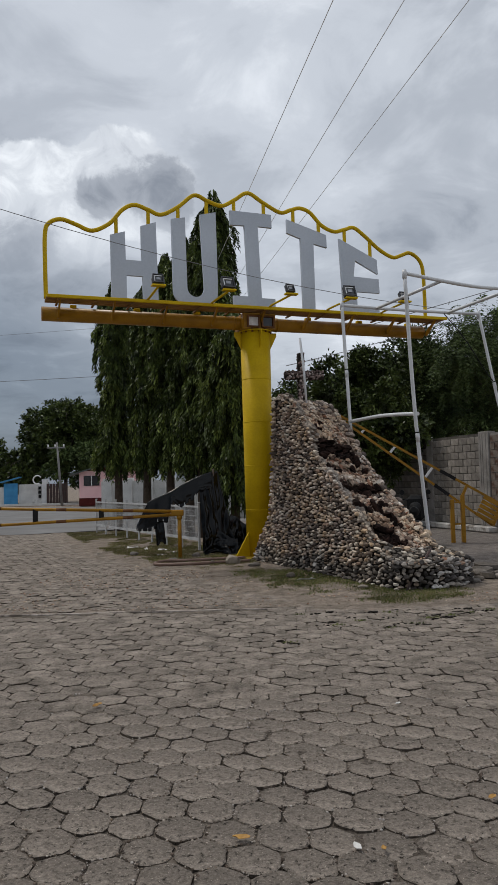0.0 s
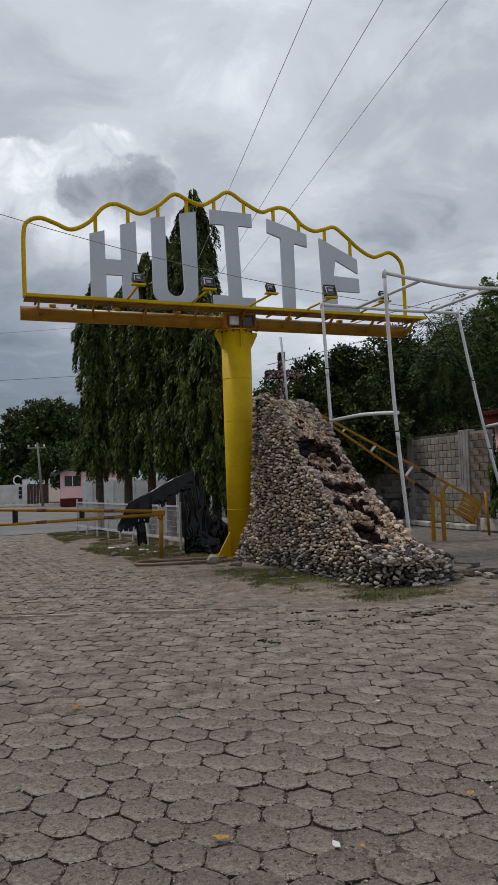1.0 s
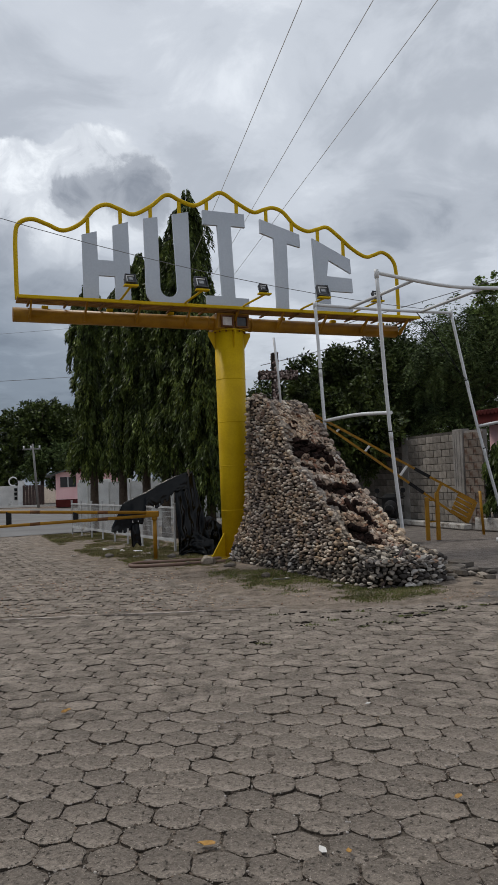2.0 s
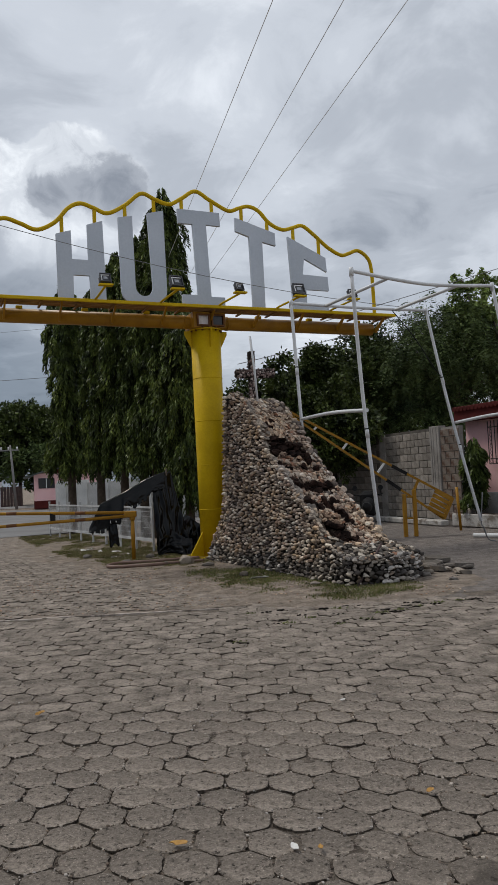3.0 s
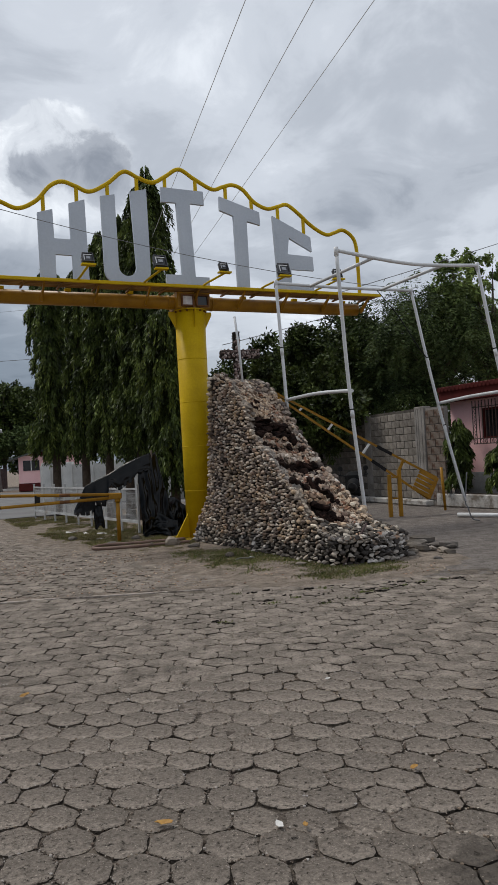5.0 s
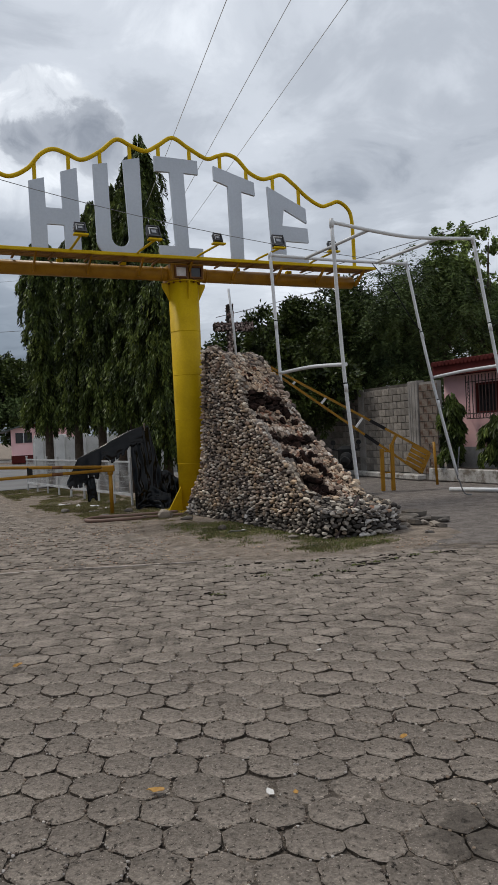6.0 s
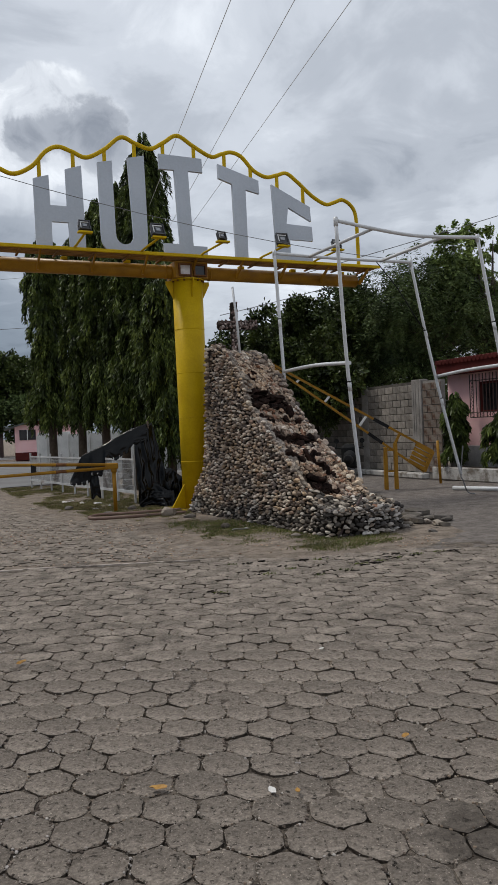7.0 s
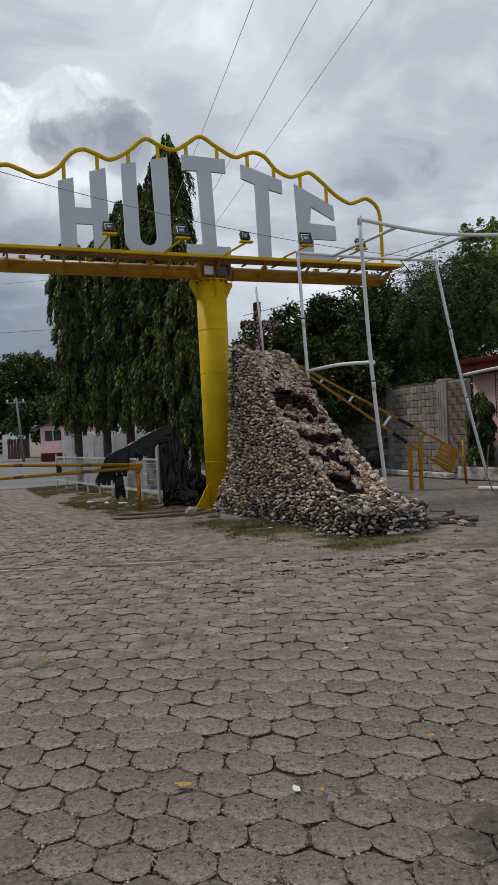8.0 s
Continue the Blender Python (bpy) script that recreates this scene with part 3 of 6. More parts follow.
def build_sign():
    sign = thing("arch_sign", SIGN, "yellow steel arch sign with grey capital letters on one column", "sign")
    col_s, col_d = 4.345, 0.62
    r = 0.315
    # column of welded drums
    bm = bmesh.new()
    grow = lambda z: r * (0.93 + 0.07 * z / 4.5)
    sweep(bm, [(col_s, col_d, z) for z in (0.0, 2.0, 4.73)], 1.0, 48, True, [grow(z) for z in (0.0, 2.0, 4.73)])
    column = part("column", bm, YELLOW, sign, "round yellow column with weld rings")
    for z in (0.98, 1.90, 2.82, 3.72):
        part("weld_ring", sweep(bmesh.new(), [(col_s, col_d, z - 0.012), (col_s, col_d, z - 0.004), (col_s, col_d, z + 0.004), (col_s, col_d, z + 0.012)], grow(z), 48, False, [0.998, 1.014, 1.014, 0.998]), YELLOW, column)
    # flange, bolts and the head box
    part("flange", sweep(bmesh.new(), [(col_s, col_d, 4.73), (col_s, col_d, 4.752)], 0.352, 32), YELLOW, column)
    for k in range(14):
        a = math.tau * (k + 0.3) / 14
        part("bolt", sweep(bmesh.new(), [(col_s + 0.332 * math.cos(a), col_d + 0.332 * math.sin(a), 4.70), (col_s + 0.332 * math.cos(a), col_d + 0.332 * math.sin(a), 4.785)], 0.02, 6), RUST, column)
    for k in range(4):
        a = math.tau * k / 4 + radians(-6)
        m = Matrix.Translation((col_s, col_d, 0)) @ Matrix.Rotation(a, 4, "Z")
        part("head_gusset", prism([(r * 0.97, 4.73), (r + 0.15, 4.73), (r + 0.15, 4.66), (r * 0.97, 4.34)], 0.02, m), YELLOW, column)
    for k, (a, reach) in enumerate(((198, 0.30), (262, 0.34), (20, 0.3), (110, 0.3))):
        m = Matrix.Translation((col_s - 0.02, col_d, 0)) @ Matrix.Rotation(radians(a), 4, "Z") @ Matrix.Translation((0, -0.012, 0))
        part("base_gusset", prism([(r * 0.9, 0.03), (r + reach, 0.03), (r + reach, 0.07), (r * 0.93, 0.52)], 0.024, m), YELLOW, column)
    part("base_plate", boxed((col_s - 0.5, col_d - 0.46, 0.0), (col_s + 0.5, col_d + 0.5, 0.022), 0.006), YELLOW, column)
    # the head box takes ochre to colour in the shade below the tray
    head = part("head_box", boxed((col_s - 0.36, col_d - 0.28, 4.753), (col_s + 0.36, col_d + 0.28, 5.09), 0.012), OCHRE, sign)
    for dx, mat, lab in ((-0.145, PANELGLASS, "pale square lamp panel"), (0.175, DARKGLASS, "dark square opening")):
        panel = part("head_panel", boxed((col_s + dx - 0.11, col_d - 0.292, 4.82), (col_s + dx + 0.11, col_d - 0.281, 5.01), 0.003), mat, head, lab)
        bm = bmesh.new()
        for lo, hi in (((-0.14, 4.79), (0.14, 4.82)), ((-0.14, 5.01), (0.14, 5.04)), ((-0.14, 4.82), (-0.11, 5.01)), ((0.11, 4.82), (0.14, 5.01))):
            box(bm, (col_s + dx + lo[0], col_d - 0.33, lo[1]), (col_s + dx + hi[0], col_d - 0.281, hi[1]))
        part("panel_frame", bm, RUST, panel, "dark rusty frame")
    # main tube with end caps and collars, yellow paint given its shade as ochre
    tube_z, tube_r = 4.915, 0.14
    tube = part("main_tube", sweep(bmesh.new(), [(-0.05, col_d, tube_z), (BAR_LEN - 0.28, col_d, tube_z)], tube_r, 28), OCHRE, sign, "round yellow main tube, coloured ochre for its shade")
    for s in (3.86, 4.83):
        part("tube_flange", sweep(bmesh.new(), [(s - 0.02, col_d, tube_z), (s + 0.02, col_d, tube_z)], tube_r + 0.010, 24), OCHRE, tube)
    # walkway tray for the lamps: front and back angles, ribs underneath; rails and ribs coloured as shaded
    tray = part("tray_edge", boxed((0, -0.01, BAR_Z - 0.062), (BAR_LEN, 0.045, BAR_Z + 0.0), 0.006), YELLOW, sign, "bright yellow front angle")
    for i in range(4):
        d = 0.12 + 0.115 * i
        part("tray_rail", boxed((0.0, d, BAR_Z - 0.05), (BAR_LEN, d + 0.06, BAR_Z - 0.01), 0.004), OCHRESHADE, sign)
    for i in range(13):
        s = 0.22 + i * (BAR_LEN - 0.44) / 12
        part("tray_rib", boxed((s - 0.02, 0.045, BAR_Z - 0.085), (s + 0.02, 0.62, BAR_Z - 0.052), 0.003), OCHRESHADE, sign)
    for i in range(9):
        s = 0.25 + i * (BAR_LEN - 0.5) / 8
        m = Matrix.Translation((s - 0.02, 0, 0)) @ Matrix.Rotation(radians(90), 4, "Z")
        part("bracket", prism([(0.06, BAR_Z - 0.06), (0.11, BAR_Z - 0.06), (col_d - 0.11, tube_z - 0.03), (col_d - 0.13, tube_z - 0.11), (col_d - 0.17, tube_z - 0.11)], -0.035, m), OCHRE, sign)
    for i in range(7):
        s = 0.55 + i * (BAR_LEN - 1.2) / 6
        part("saddle", boxed((s - 0.06, col_d - 0.05, tube_z + tube_r - 0.01), (s + 0.06, col_d + 0.05, BAR_Z - 0.052), 0.004), YELLOW, sign)
    # waved rail over the letters
    d = 0.42
    knots = [(0.02, d, BAR_Z), (0.01, d, 5.8), (0.015, d, 6.42), (0.09, d, 6.64), (0.32, d, 6.735), (0.60, d, 6.66), (0.91, d, 6.565), (1.25, d, 6.74), (1.52, d, 7.05), (1.76, d, 7.165), (2.02, d, 7.10), (2.3, d, 7.02), (2.66, d, 7.22), (3.0, d, 7.495), (3.3, d, 7.40), (3.6, d, 7.335), (3.88, d, 7.49),
             (4.18, d, 7.67), (4.52, d, 7.50), (4.91, d, 7.325), (5.15, d, 7.40), (5.38, d, 7.465), (5.62, d, 7.39), (5.88, d, 7.14), (6.18, d, 7.025), (6.44, d, 7.09), (6.68, d, 7.155), (6.95, d, 6.99), (7.3, d, 6.72), (7.64, d, 6.565), (7.86, d, 6.62), (8.09, d, 6.70), (8.32, d, 6.58), (8.43, d, 6.35), (8.455, d, 5.8), (8.46, d, BAR_Z)]
    wave = part("wave_rail", sweep(bmesh.new(), curve_through(knots, 7), 0.042, 12), YELLOW, sign, "waved yellow tube rail")
    rail = [(k[0], k[2]) for k in knots[2:-2]]
    tops = [(1.26, 6.52), (2.18, 6.84), (2.5, 6.95), (3.45, 7.17), (3.76, 7.25), (4.70, 7.24), (5.05, 7.18), (5.98, 6.91), (6.29, 6.86), (7.24, 6.44)]
    for s in (1.38, 2.03, 2.65, 3.26, 3.86, 4.53, 5.21, 5.81, 6.44, 7.07):
        part("dropper", boxed((s - 0.035, d - 0.02, lerp_table(tops, s) - 0.02), (s + 0.035, d + 0.02, lerp_table(rail, s)), 0.004), YELLOW, wave)

    # letters cut from sheet; their tops follow the arch
    lz, th = BAR_Z + 0.02, 0.06

    def letter(glyph, outline):
        n = part("letter", prism(outline, th, Matrix.Translation((0, d - 0.03, 0))), GREYPAINT, sign, "grey painted sheet-steel capital letter " + glyph)
        part("letter_edge", prism([(x + 0.012, z + 0.004) for x, z in outline], 0.02, Matrix.Translation((0, d + 0.032, 0))), EDGEWHITE, n, "pale back edge")

    letter("H", [(1.27, lz), (1.26, 6.51), (1.55, 6.60), (1.56, 6.03), (1.875, 6.03), (1.87, 6.74), (2.18, 6.845), (2.21, lz), (1.90, lz), (1.89, 5.72), (1.57, 5.72), (1.57, lz)])
    arc = [(2.99 + 0.19 * math.sin(a) * 0.95, 5.56 - 0.19 * math.cos(a)) for a in np.linspace(math.pi / 2, -math.pi / 2, 11)]
    low = [(2.99 + 0.475 * math.copysign(abs(math.sin(a)) ** 0.7, math.sin(a)), 5.55 - 0.37 * abs(math.cos(a)) ** 0.7) for a in np.linspace(-math.pi / 2, math.pi / 2, 17)]
    letter("U", [(2.50, 6.945)] + low + [(3.45, 7.175), (3.105, 7.09)] + arc + [(2.79, 7.005)])
    letter("I", [(3.76, 7.25), (3.76, 6.945), (4.075, 6.955), (4.14, 5.45), (3.80, 5.45), (3.80, lz), (4.74, lz), (4.74, 5.43), (4.435, 5.43), (4.38, 6.965), (4.70, 6.96), (4.69, 7.245)])
    letter("T", [(5.05, 7.18), (5.05, 6.885), (5.36, 6.79), (5.385, lz), (5.675, lz), (5.67, 6.70), (5.99, 6.64), (5.98, 6.92)])
    letter("E", [(6.29, 6.87), (6.365, lz), (7.25, lz), (7.25, 5.40), (6.70, 5.40), (6.695, 5.71), (7.27, 5.71), (7.25, 6.025), (6.625, 6.045), (6.675, 6.41), (7.24, 6.14), (7.22, 6.46)])
    # flood lamps on arms
    for s, s2, tilt in ((1.90, 1.93, 0), (3.20, 3.30, 4), (4.45, 4.585, 8), (5.76, 5.90, -3), (7.05, 7.16, 3)):
        arm = part("lamp_arm", sweep(bmesh.new(), [(s, 0.02, BAR_Z), (s + 0.02, -0.1, BAR_Z + 0.02), (s2, -0.78, BAR_Z + 0.06)], 0.022, 8), YELLOW, sign, "yellow lamp arm")
        m = Matrix.Translation((s2, -0.80, BAR_Z + 0.075))
        part("arm_plate", boxed((-0.13, -0.06, -0.02), (0.13, 0.06, 0.012), 0.003, m), YELLOW, arm)
        lm = m @ Matrix.Rotation(radians(tilt), 4, "Z") @ Matrix.Rotation(radians(-24), 4, "X")
        big = {4.45: 0.85, 1.90: 0.95, 7.05: 0.9}.get(s, 1.2)
        w = 0.105 * big
        lamp = part("flood_lamp", boxed((-w, -0.02, 0.04), (w, 0.045, 0.04 + 0.2 * big), 0.012, lm), LAMPGREY, arm, "square dark flood lamp")
        top = 0.04 + 0.2 * big
        # white bars on two edges stand in for a reflection in the lamp
        for name, mat, e, y0 in (("rim", LAMPGREY, 0.0, -0.05), ("glint_bars", EDGEWHITE, 0.026 * big, -0.034)):
            bm = bmesh.new()
            t2 = 0.016 * big
            bars = (((-w + e, top - e - t2), (w - e, top - e)), ((-w + e, 0.04 + e + t2), (-w + e + t2, top - e - t2)), ((w - e - t2, 0.04 + e + t2), (w - e, top - e - t2)), ((-w + e, 0.04 + e), (w - e, 0.04 + e + t2)))
            for lo, hi in bars if name == "rim" else bars[:2]:
                box(bm, (lo[0], y0, lo[1]), (hi[0], -0.0205, hi[1]), 0, lm)
            part(name, bm, mat, lamp, "white bars painted as the glint on the reflector edge" if name == "glint_bars" else "")
        part("lamp_lens", boxed((-w * 0.32, -0.03, 0.04 + 0.075 * big), (w * 0.42, -0.0205, top - 0.07 * big), 0, lm), LENS, lamp, "grey reflector")
        bm = bmesh.new()
        sweep(bm, [lm @ Vector(q) for q in ((-0.12 * big, 0, 0.14), (-0.12 * big, 0, 0.01), (0.12 * big, 0, 0.01), (0.12 * big, 0, 0.14))], 0.012, 6)
        part("yoke", bm, LAMPGREY, lamp)


build_sign()

# ---- the stone mound ----
MOUND = pose(0.083, 15.06, 0, 0, 0, -66.7)
LEFT_TOP = [(-0.4, 3.12), (0.6, 3.18), (1.0, 3.21), (1.45, 3.16), (2.14, 2.54), (2.48, 2.0), (3.22, 1.5), (3.84, 1.02), (4.24, 0.60), (4.7, 0.42), (5.0, 0.36)]
RIGHT_TOP = [(-0.4, 3.12), (0.62, 3.17), (1.0, 3.0), (1.53, 2.52), (2.23, 1.83), (2.78, 1.36), (3.14, 1.14), (3.63, 0.76), (4.02, 0.48), (4.6, 0.38), (5.0, 0.32)]
WIDTH = [(-0.4, 1.25), (1.0, 1.32), (3.0, 1.32), (4.0, 1.42), (4.6, 1.46), (4.9, 1.24), (5.0, 1.1)]
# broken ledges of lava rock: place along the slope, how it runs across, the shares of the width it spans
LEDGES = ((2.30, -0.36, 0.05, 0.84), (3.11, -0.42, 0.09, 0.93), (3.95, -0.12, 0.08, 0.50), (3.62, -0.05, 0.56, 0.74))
ROCKS = ((2.02, 0.24, 0.15), (2.68, 0.16, 0.19), (2.74, 0.24, 0.13), (2.36, 0.74, 0.20), (2.44, 0.62, 0.13), (3.60, 0.19, 0.26), (3.48, 0.27, 0.17), (3.40, 0.50, 0.24), (3.3, 0.62, 0.17), (3.64, 0.64, 0.2), (4.10, 0.28, 0.16), (1.72, 0.4, 0.13), (4.05, 0.5, 0.14))


def mound_start(z, w=0.0):
    """Where the mound begins at a height, and further back across its width."""
    return lerp_table([(0, -0.04), (0.25, 0.06), (0.5, 0.28), (0.75, 0.56), (0.96, 0.72), (2.0, 0.87), (3.2, 1.0)], z) - min(1.05, 1.5 * max(0.0, w))


def mound_end(w):
    """The blunt end bellies out across its width."""
    return 4.92 + 0.2 * math.sin(math.pi * min(1.0, max(0.0, w / 1.3)))


def left_lean(s, z):
    return 0.035 * z - 0.06 * max(0.0, 1 - z / 0.6) ** 2


def mound_top(s, q):
    """Height of the sloping top at s along it and the share q across it."""
    a, b = lerp_table(LEFT_TOP, s), lerp_table(RIGHT_TOP, s)
    h = a + (b - a) * q ** 0.85
    step = 0.0
    for k, (s0, run, q0, q1) in enumerate(LEDGES):
        inside_it = min(1.0, max(0.0, (q - q0) / 0.05)) * min(1.0, max(0.0, (q1 - q) / 0.05))
        off = s - s0 - run * q - 0.09 * noise.noise((q * 5, k * 4.1, 0))
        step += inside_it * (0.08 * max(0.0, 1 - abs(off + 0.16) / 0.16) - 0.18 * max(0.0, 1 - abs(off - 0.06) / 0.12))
    dip = -0.05 * (0.14 < q < 0.9) * (1.4 < s < 4.2)
    return h + dip + step + 0.045 * noise.noise((s * 2.5, q * 4, 5)) + 0.03 * noise.noise((s * 7, q * 9, 2))


def in_ledge(s, q):
    return any(q0 + 0.02 < q < q1 - 0.02 and -0.05 < s - s0 - run * q - 0.09 * noise.noise((q * 5, k * 4.1, 0)) < 0.17 for k, (s0, run, q0, q1) in enumerate(LEDGES))


def mound_point(s, q):
    z = mound_top(s, q)
    lean = left_lean(s, z)
    w = lean + (lerp_table(WIDTH, s) - lean) * q
    push = (mound_end(w) - 4.92) * min(1.0, max(0.0, (s - 4.0) / 0.9))
    return Vector((max(s + push, mound_start(z, w)), w, z))


def pebble(rng, sub=1, facets=7, cut=(0.29, 0.45)):
    """A stone of unit size: a ball cut flat by a few planes, then roughened."""
    bm = bmesh.new()
    bmesh.ops.create_icosphere(bm, subdivisions=sub, radius=0.56)
    off = rng.uniform(0, 90)
    for _ in range(facets):
        n = Vector((rng.gauss(0, 1), rng.gauss(0, 1), rng.gauss(0, 1))).normalized()
        h = rng.uniform(*cut)
        for v in bm.verts:
            d = v.co.dot(n) - h
            if d > 0:
                v.co -= n * d * 0.95
    for v in bm.verts:
        v.co *= 1 + 0.24 * noise.noise(v.co * 3.2 + Vector((off, 0, 0)))
    v = [p.co.copy() for p in bm.verts]
    f = [tuple(x.index for x in g.verts) for g in bm.faces]
    bm.free()
    return v, f


def build_mound():
    rng = random.Random(11)
    mound = thing("stone_mound", MOUND, "stepped mound of tan river cobbles set in dark mortar", "stone mound")
    # mortar core: left face, sloping top, right side and ends
    bm = bmesh.new()
    ss = [-0.2 + 5.1 * i / 72 for i in range(73)]
    qs = [i / 18 for i in range(19)]
    top = [[bm.verts.new(mound_point(s, q) - Vector((0.02, 0, 0.06))) for q in qs] for s in ss]
    for a, b in zip(top, top[1:]):
        for i in range(18):
            c = sum((v.co for v in (a[i], a[i + 1], b[i + 1], b[i])), Vector()) / 4
            # ledge hollows and toe keep dark mortar; in the hollows it paints shade
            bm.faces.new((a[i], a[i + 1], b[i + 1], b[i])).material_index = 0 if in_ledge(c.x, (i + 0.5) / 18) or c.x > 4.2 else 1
    n = 12
    sides = []
    for side in (0, -1):
        cols = []
        for k, s in enumerate(ss):
            peak = top[k][side]
            col = [peak]
            for j in range(1, n + 1):
                z = peak.co.z * (1 - j / n)
                if side == 0:
                    col.append(bm.verts.new((max(s, mound_start(z)) + 0.05, left_lean(s, z) + 0.066, z - 0.02)))
                else:
                    col.append(bm.verts.new((max(peak.co.x, mound_start(z, peak.co.y)), peak.co.y - 0.03 + 0.1 * (1 - z / max(peak.co.z, 0.1)), z - 0.02)))
            cols.append(col)
        for a, b in zip(cols, cols[1:]):
            for j in range(n):
                bm.faces.new((a[j], a[j + 1], b[j + 1], b[j]))
        sides.append(cols)
    # the two ends, closed by strips from face to face
    for k in (0, -1):
        ledge, last = top[k], None
        for j in range(1, n + 1):
            row = [sides[0][k][j]]
            for i in range(1, 18):
                z = ledge[i].co.z * (1 - j / n)
                w = ledge[i].co.y
                row.append(bm.verts.new((mound_start(z, w) + 0.03 if k == 0 else mound_end(w) - 0.06, w, z - 0.02)))
            row.append(sides[1][k][j])
            up = last or ledge
            for i in range(18):
                bm.faces.new((up[i], up[i + 1], row[i + 1], row[i]))
            last = row
    core = part("mortar_core", bm, MORTAR, mound, "dark mortar bed, tan on the slope, blackened for shade in the ledge hollows")
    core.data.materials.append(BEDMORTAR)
    shapes = [pebble(rng, 2, 6 + k % 5) for k in range(30)]
    slabs = [pebble(rng, 2, 9, (0.24, 0.36)) for k in range(24)]
    me_shapes = []
    for v, f in shapes:
        me = bpy.data.meshes.new("cobble")
        me.from_pydata(v, [], f)
        me.materials.append(STONE)
        me_shapes.append(me)
    single = 0
    fields = {"cobbles": ([], [], STONES), "base_cobbles": ([], [], BASESTONES), "bed": ([], [], BEDSTONES), "rim_fill": ([], [], RIM), "lava": ([], [], LAVA)}

    def put(p, size, turn, bucket="cobbles", alone=False):
        nonlocal single
        m = Matrix.Translation(p) @ turn.to_matrix().to_4x4() @ Matrix.Diagonal((*size, 1))
        k = rng.randrange(len(shapes))
        if alone and single < 300:
            ob = new("cobble", me_shapes[k])
            ob.parent = mound
            ob.matrix_local = m
            single += 1
            return
        vs, fs, _ = fields[bucket]
        n0 = len(vs)
        if bucket == "cobbles":
            v, f = shapes[k]
        else:
            v, f = rng.choice(slabs)
            m = m @ Matrix.Scale(1.22, 4)
        vs.extend(m @ q for q in v)
        fs.extend(tuple(i + n0 for i in g) for g in f)

    def scatter(tries, lo, hi, span_a, span_b, stretch, keep, gap=0.46):
        """Stones of mixed size packed without overlap: big ones first, small ones into the gaps."""
        got = np.zeros((0, 3))
        for k in range(tries):
            size = hi * (lo / hi) ** (k / tries) * rng.uniform(0.85, 1.15)
            a, b = rng.uniform(*span_a), rng.uniform(*span_b)
            if not keep(a, b):
                continue
            if len(got):
                d = np.hypot((got[:, 0] - a) / stretch, got[:, 1] - b)
                if np.any(d < gap * (got[:, 2] + size)):
                    continue
            got = np.vstack([got, (a, b, size)])
        return got

    loose = lambda r: Euler((rng.uniform(-r, r), rng.uniform(-r, r), rng.uniform(-r, r)))
    # the long face: cobbles bedded end-on, flatter ones lying in courses
    on_face = lambda s, z: mound_start(z) - 0.01 < s and z < lerp_table(LEFT_TOP, s) + 0.03
    for s, z, size in scatter(60000, 0.025, 0.064, (-0.06, 4.95), (0.02, 3.22), 1.55, on_face):
        low = z < 0.27 + 0.06 * math.sin(s * 3) + 0.3 * max(0.0, s - 3.9)
        p = Vector((s, left_lean(s, z) + 0.016 + rng.uniform(-0.02, 0.014), z))
        put(p, (size * rng.uniform(1.28, 1.58), size * rng.uniform(1.0, 1.35), size * rng.uniform(0.82, 1.04)), loose(0.3), "base_cobbles" if low else "cobbles", alone=(1.4 < s < 3.8 and 0.34 < z < 1.5))
    # the end that turns away behind the column
    for w, z, size in scatter(9000, 0.035, 0.08, (0.0, 1.25), (0.02, 3.15), 1.4, lambda w, z: True):
        put(Vector((mound_start(z, w) + 0.01, w, z)), (size * 1.2, size * 1.5, size), loose(0.3))
    # the blunt toe: bigger, rougher pale stones
    for w, z, size in scatter(14000, 0.026, 0.066, (-0.02, 1.28), (0.03, 0.40), 1.45, lambda w, z: True, 0.45):
        put(Vector((mound_end(w) + 0.05 * (1 - z / 0.4) + rng.uniform(-0.03, 0.02), w, z)), (size * 1.1, size * 1.5, size * rng.uniform(0.8, 1.1)), loose(0.35), "base_cobbles")
    for s, z, size in scatter(11000, 0.026, 0.066, (3.7, 4.95), (0.03, 0.5), 1.4, lambda s, z: z < lerp_table(RIGHT_TOP, s)):
        put(Vector((s, lerp_table(WIDTH, s) + rng.uniform(-0.03, 0.04), z)), (size * 1.6, size * 1.3, size), loose(0.35), "base_cobbles")
    for s, z, size in scatter(2500, 0.07, 0.15, (-0.2, 3.8), (0.0, 3.0), 1.15, lambda s, z: z < lerp_table(RIGHT_TOP, s)):
        put(Vector((s, lerp_table(WIDTH, s) + 0.05 * (1 - z / 3), z)), (size * 1.2, 0.12, size), loose(0.4))
    # the sloping bed: rougher, flatter stones lying along the slope
    for s, w, size in scatter(30000, 0.028, 0.085, (-0.1, 4.95), (0.0, 1.66), 1.15, lambda s, w: w < lerp_table(WIDTH, s) and s > mound_start(3.1, w) - 0.05):
        q = min(1.0, max(0.02, w / lerp_table(WIDTH, s)))
        if in_ledge(s, q):
            continue
        p = mound_point(s, q)
        du, dv = mound_point(min(s + 0.08, 5.0), q) - mound_point(s - 0.08, q), mound_point(s, min(q + 0.05, 1)) - mound_point(s, max(q - 0.05, 0))
        nor = du.cross(dv).normalized() if du.length > 0.01 else Vector((0, 0, 1))
        turn = nor.to_track_quat("Z", "Y").to_euler()
        turn.rotate_axis("Z", rng.uniform(0, 6.28))
        turn.rotate_axis("X", rng.uniform(-0.3, 0.3))
        edge = q > 0.88
        toe = s > 4.05 + 0.2 * noise.noise((q * 3, 1, 1))
        if toe:
            size *= 0.85
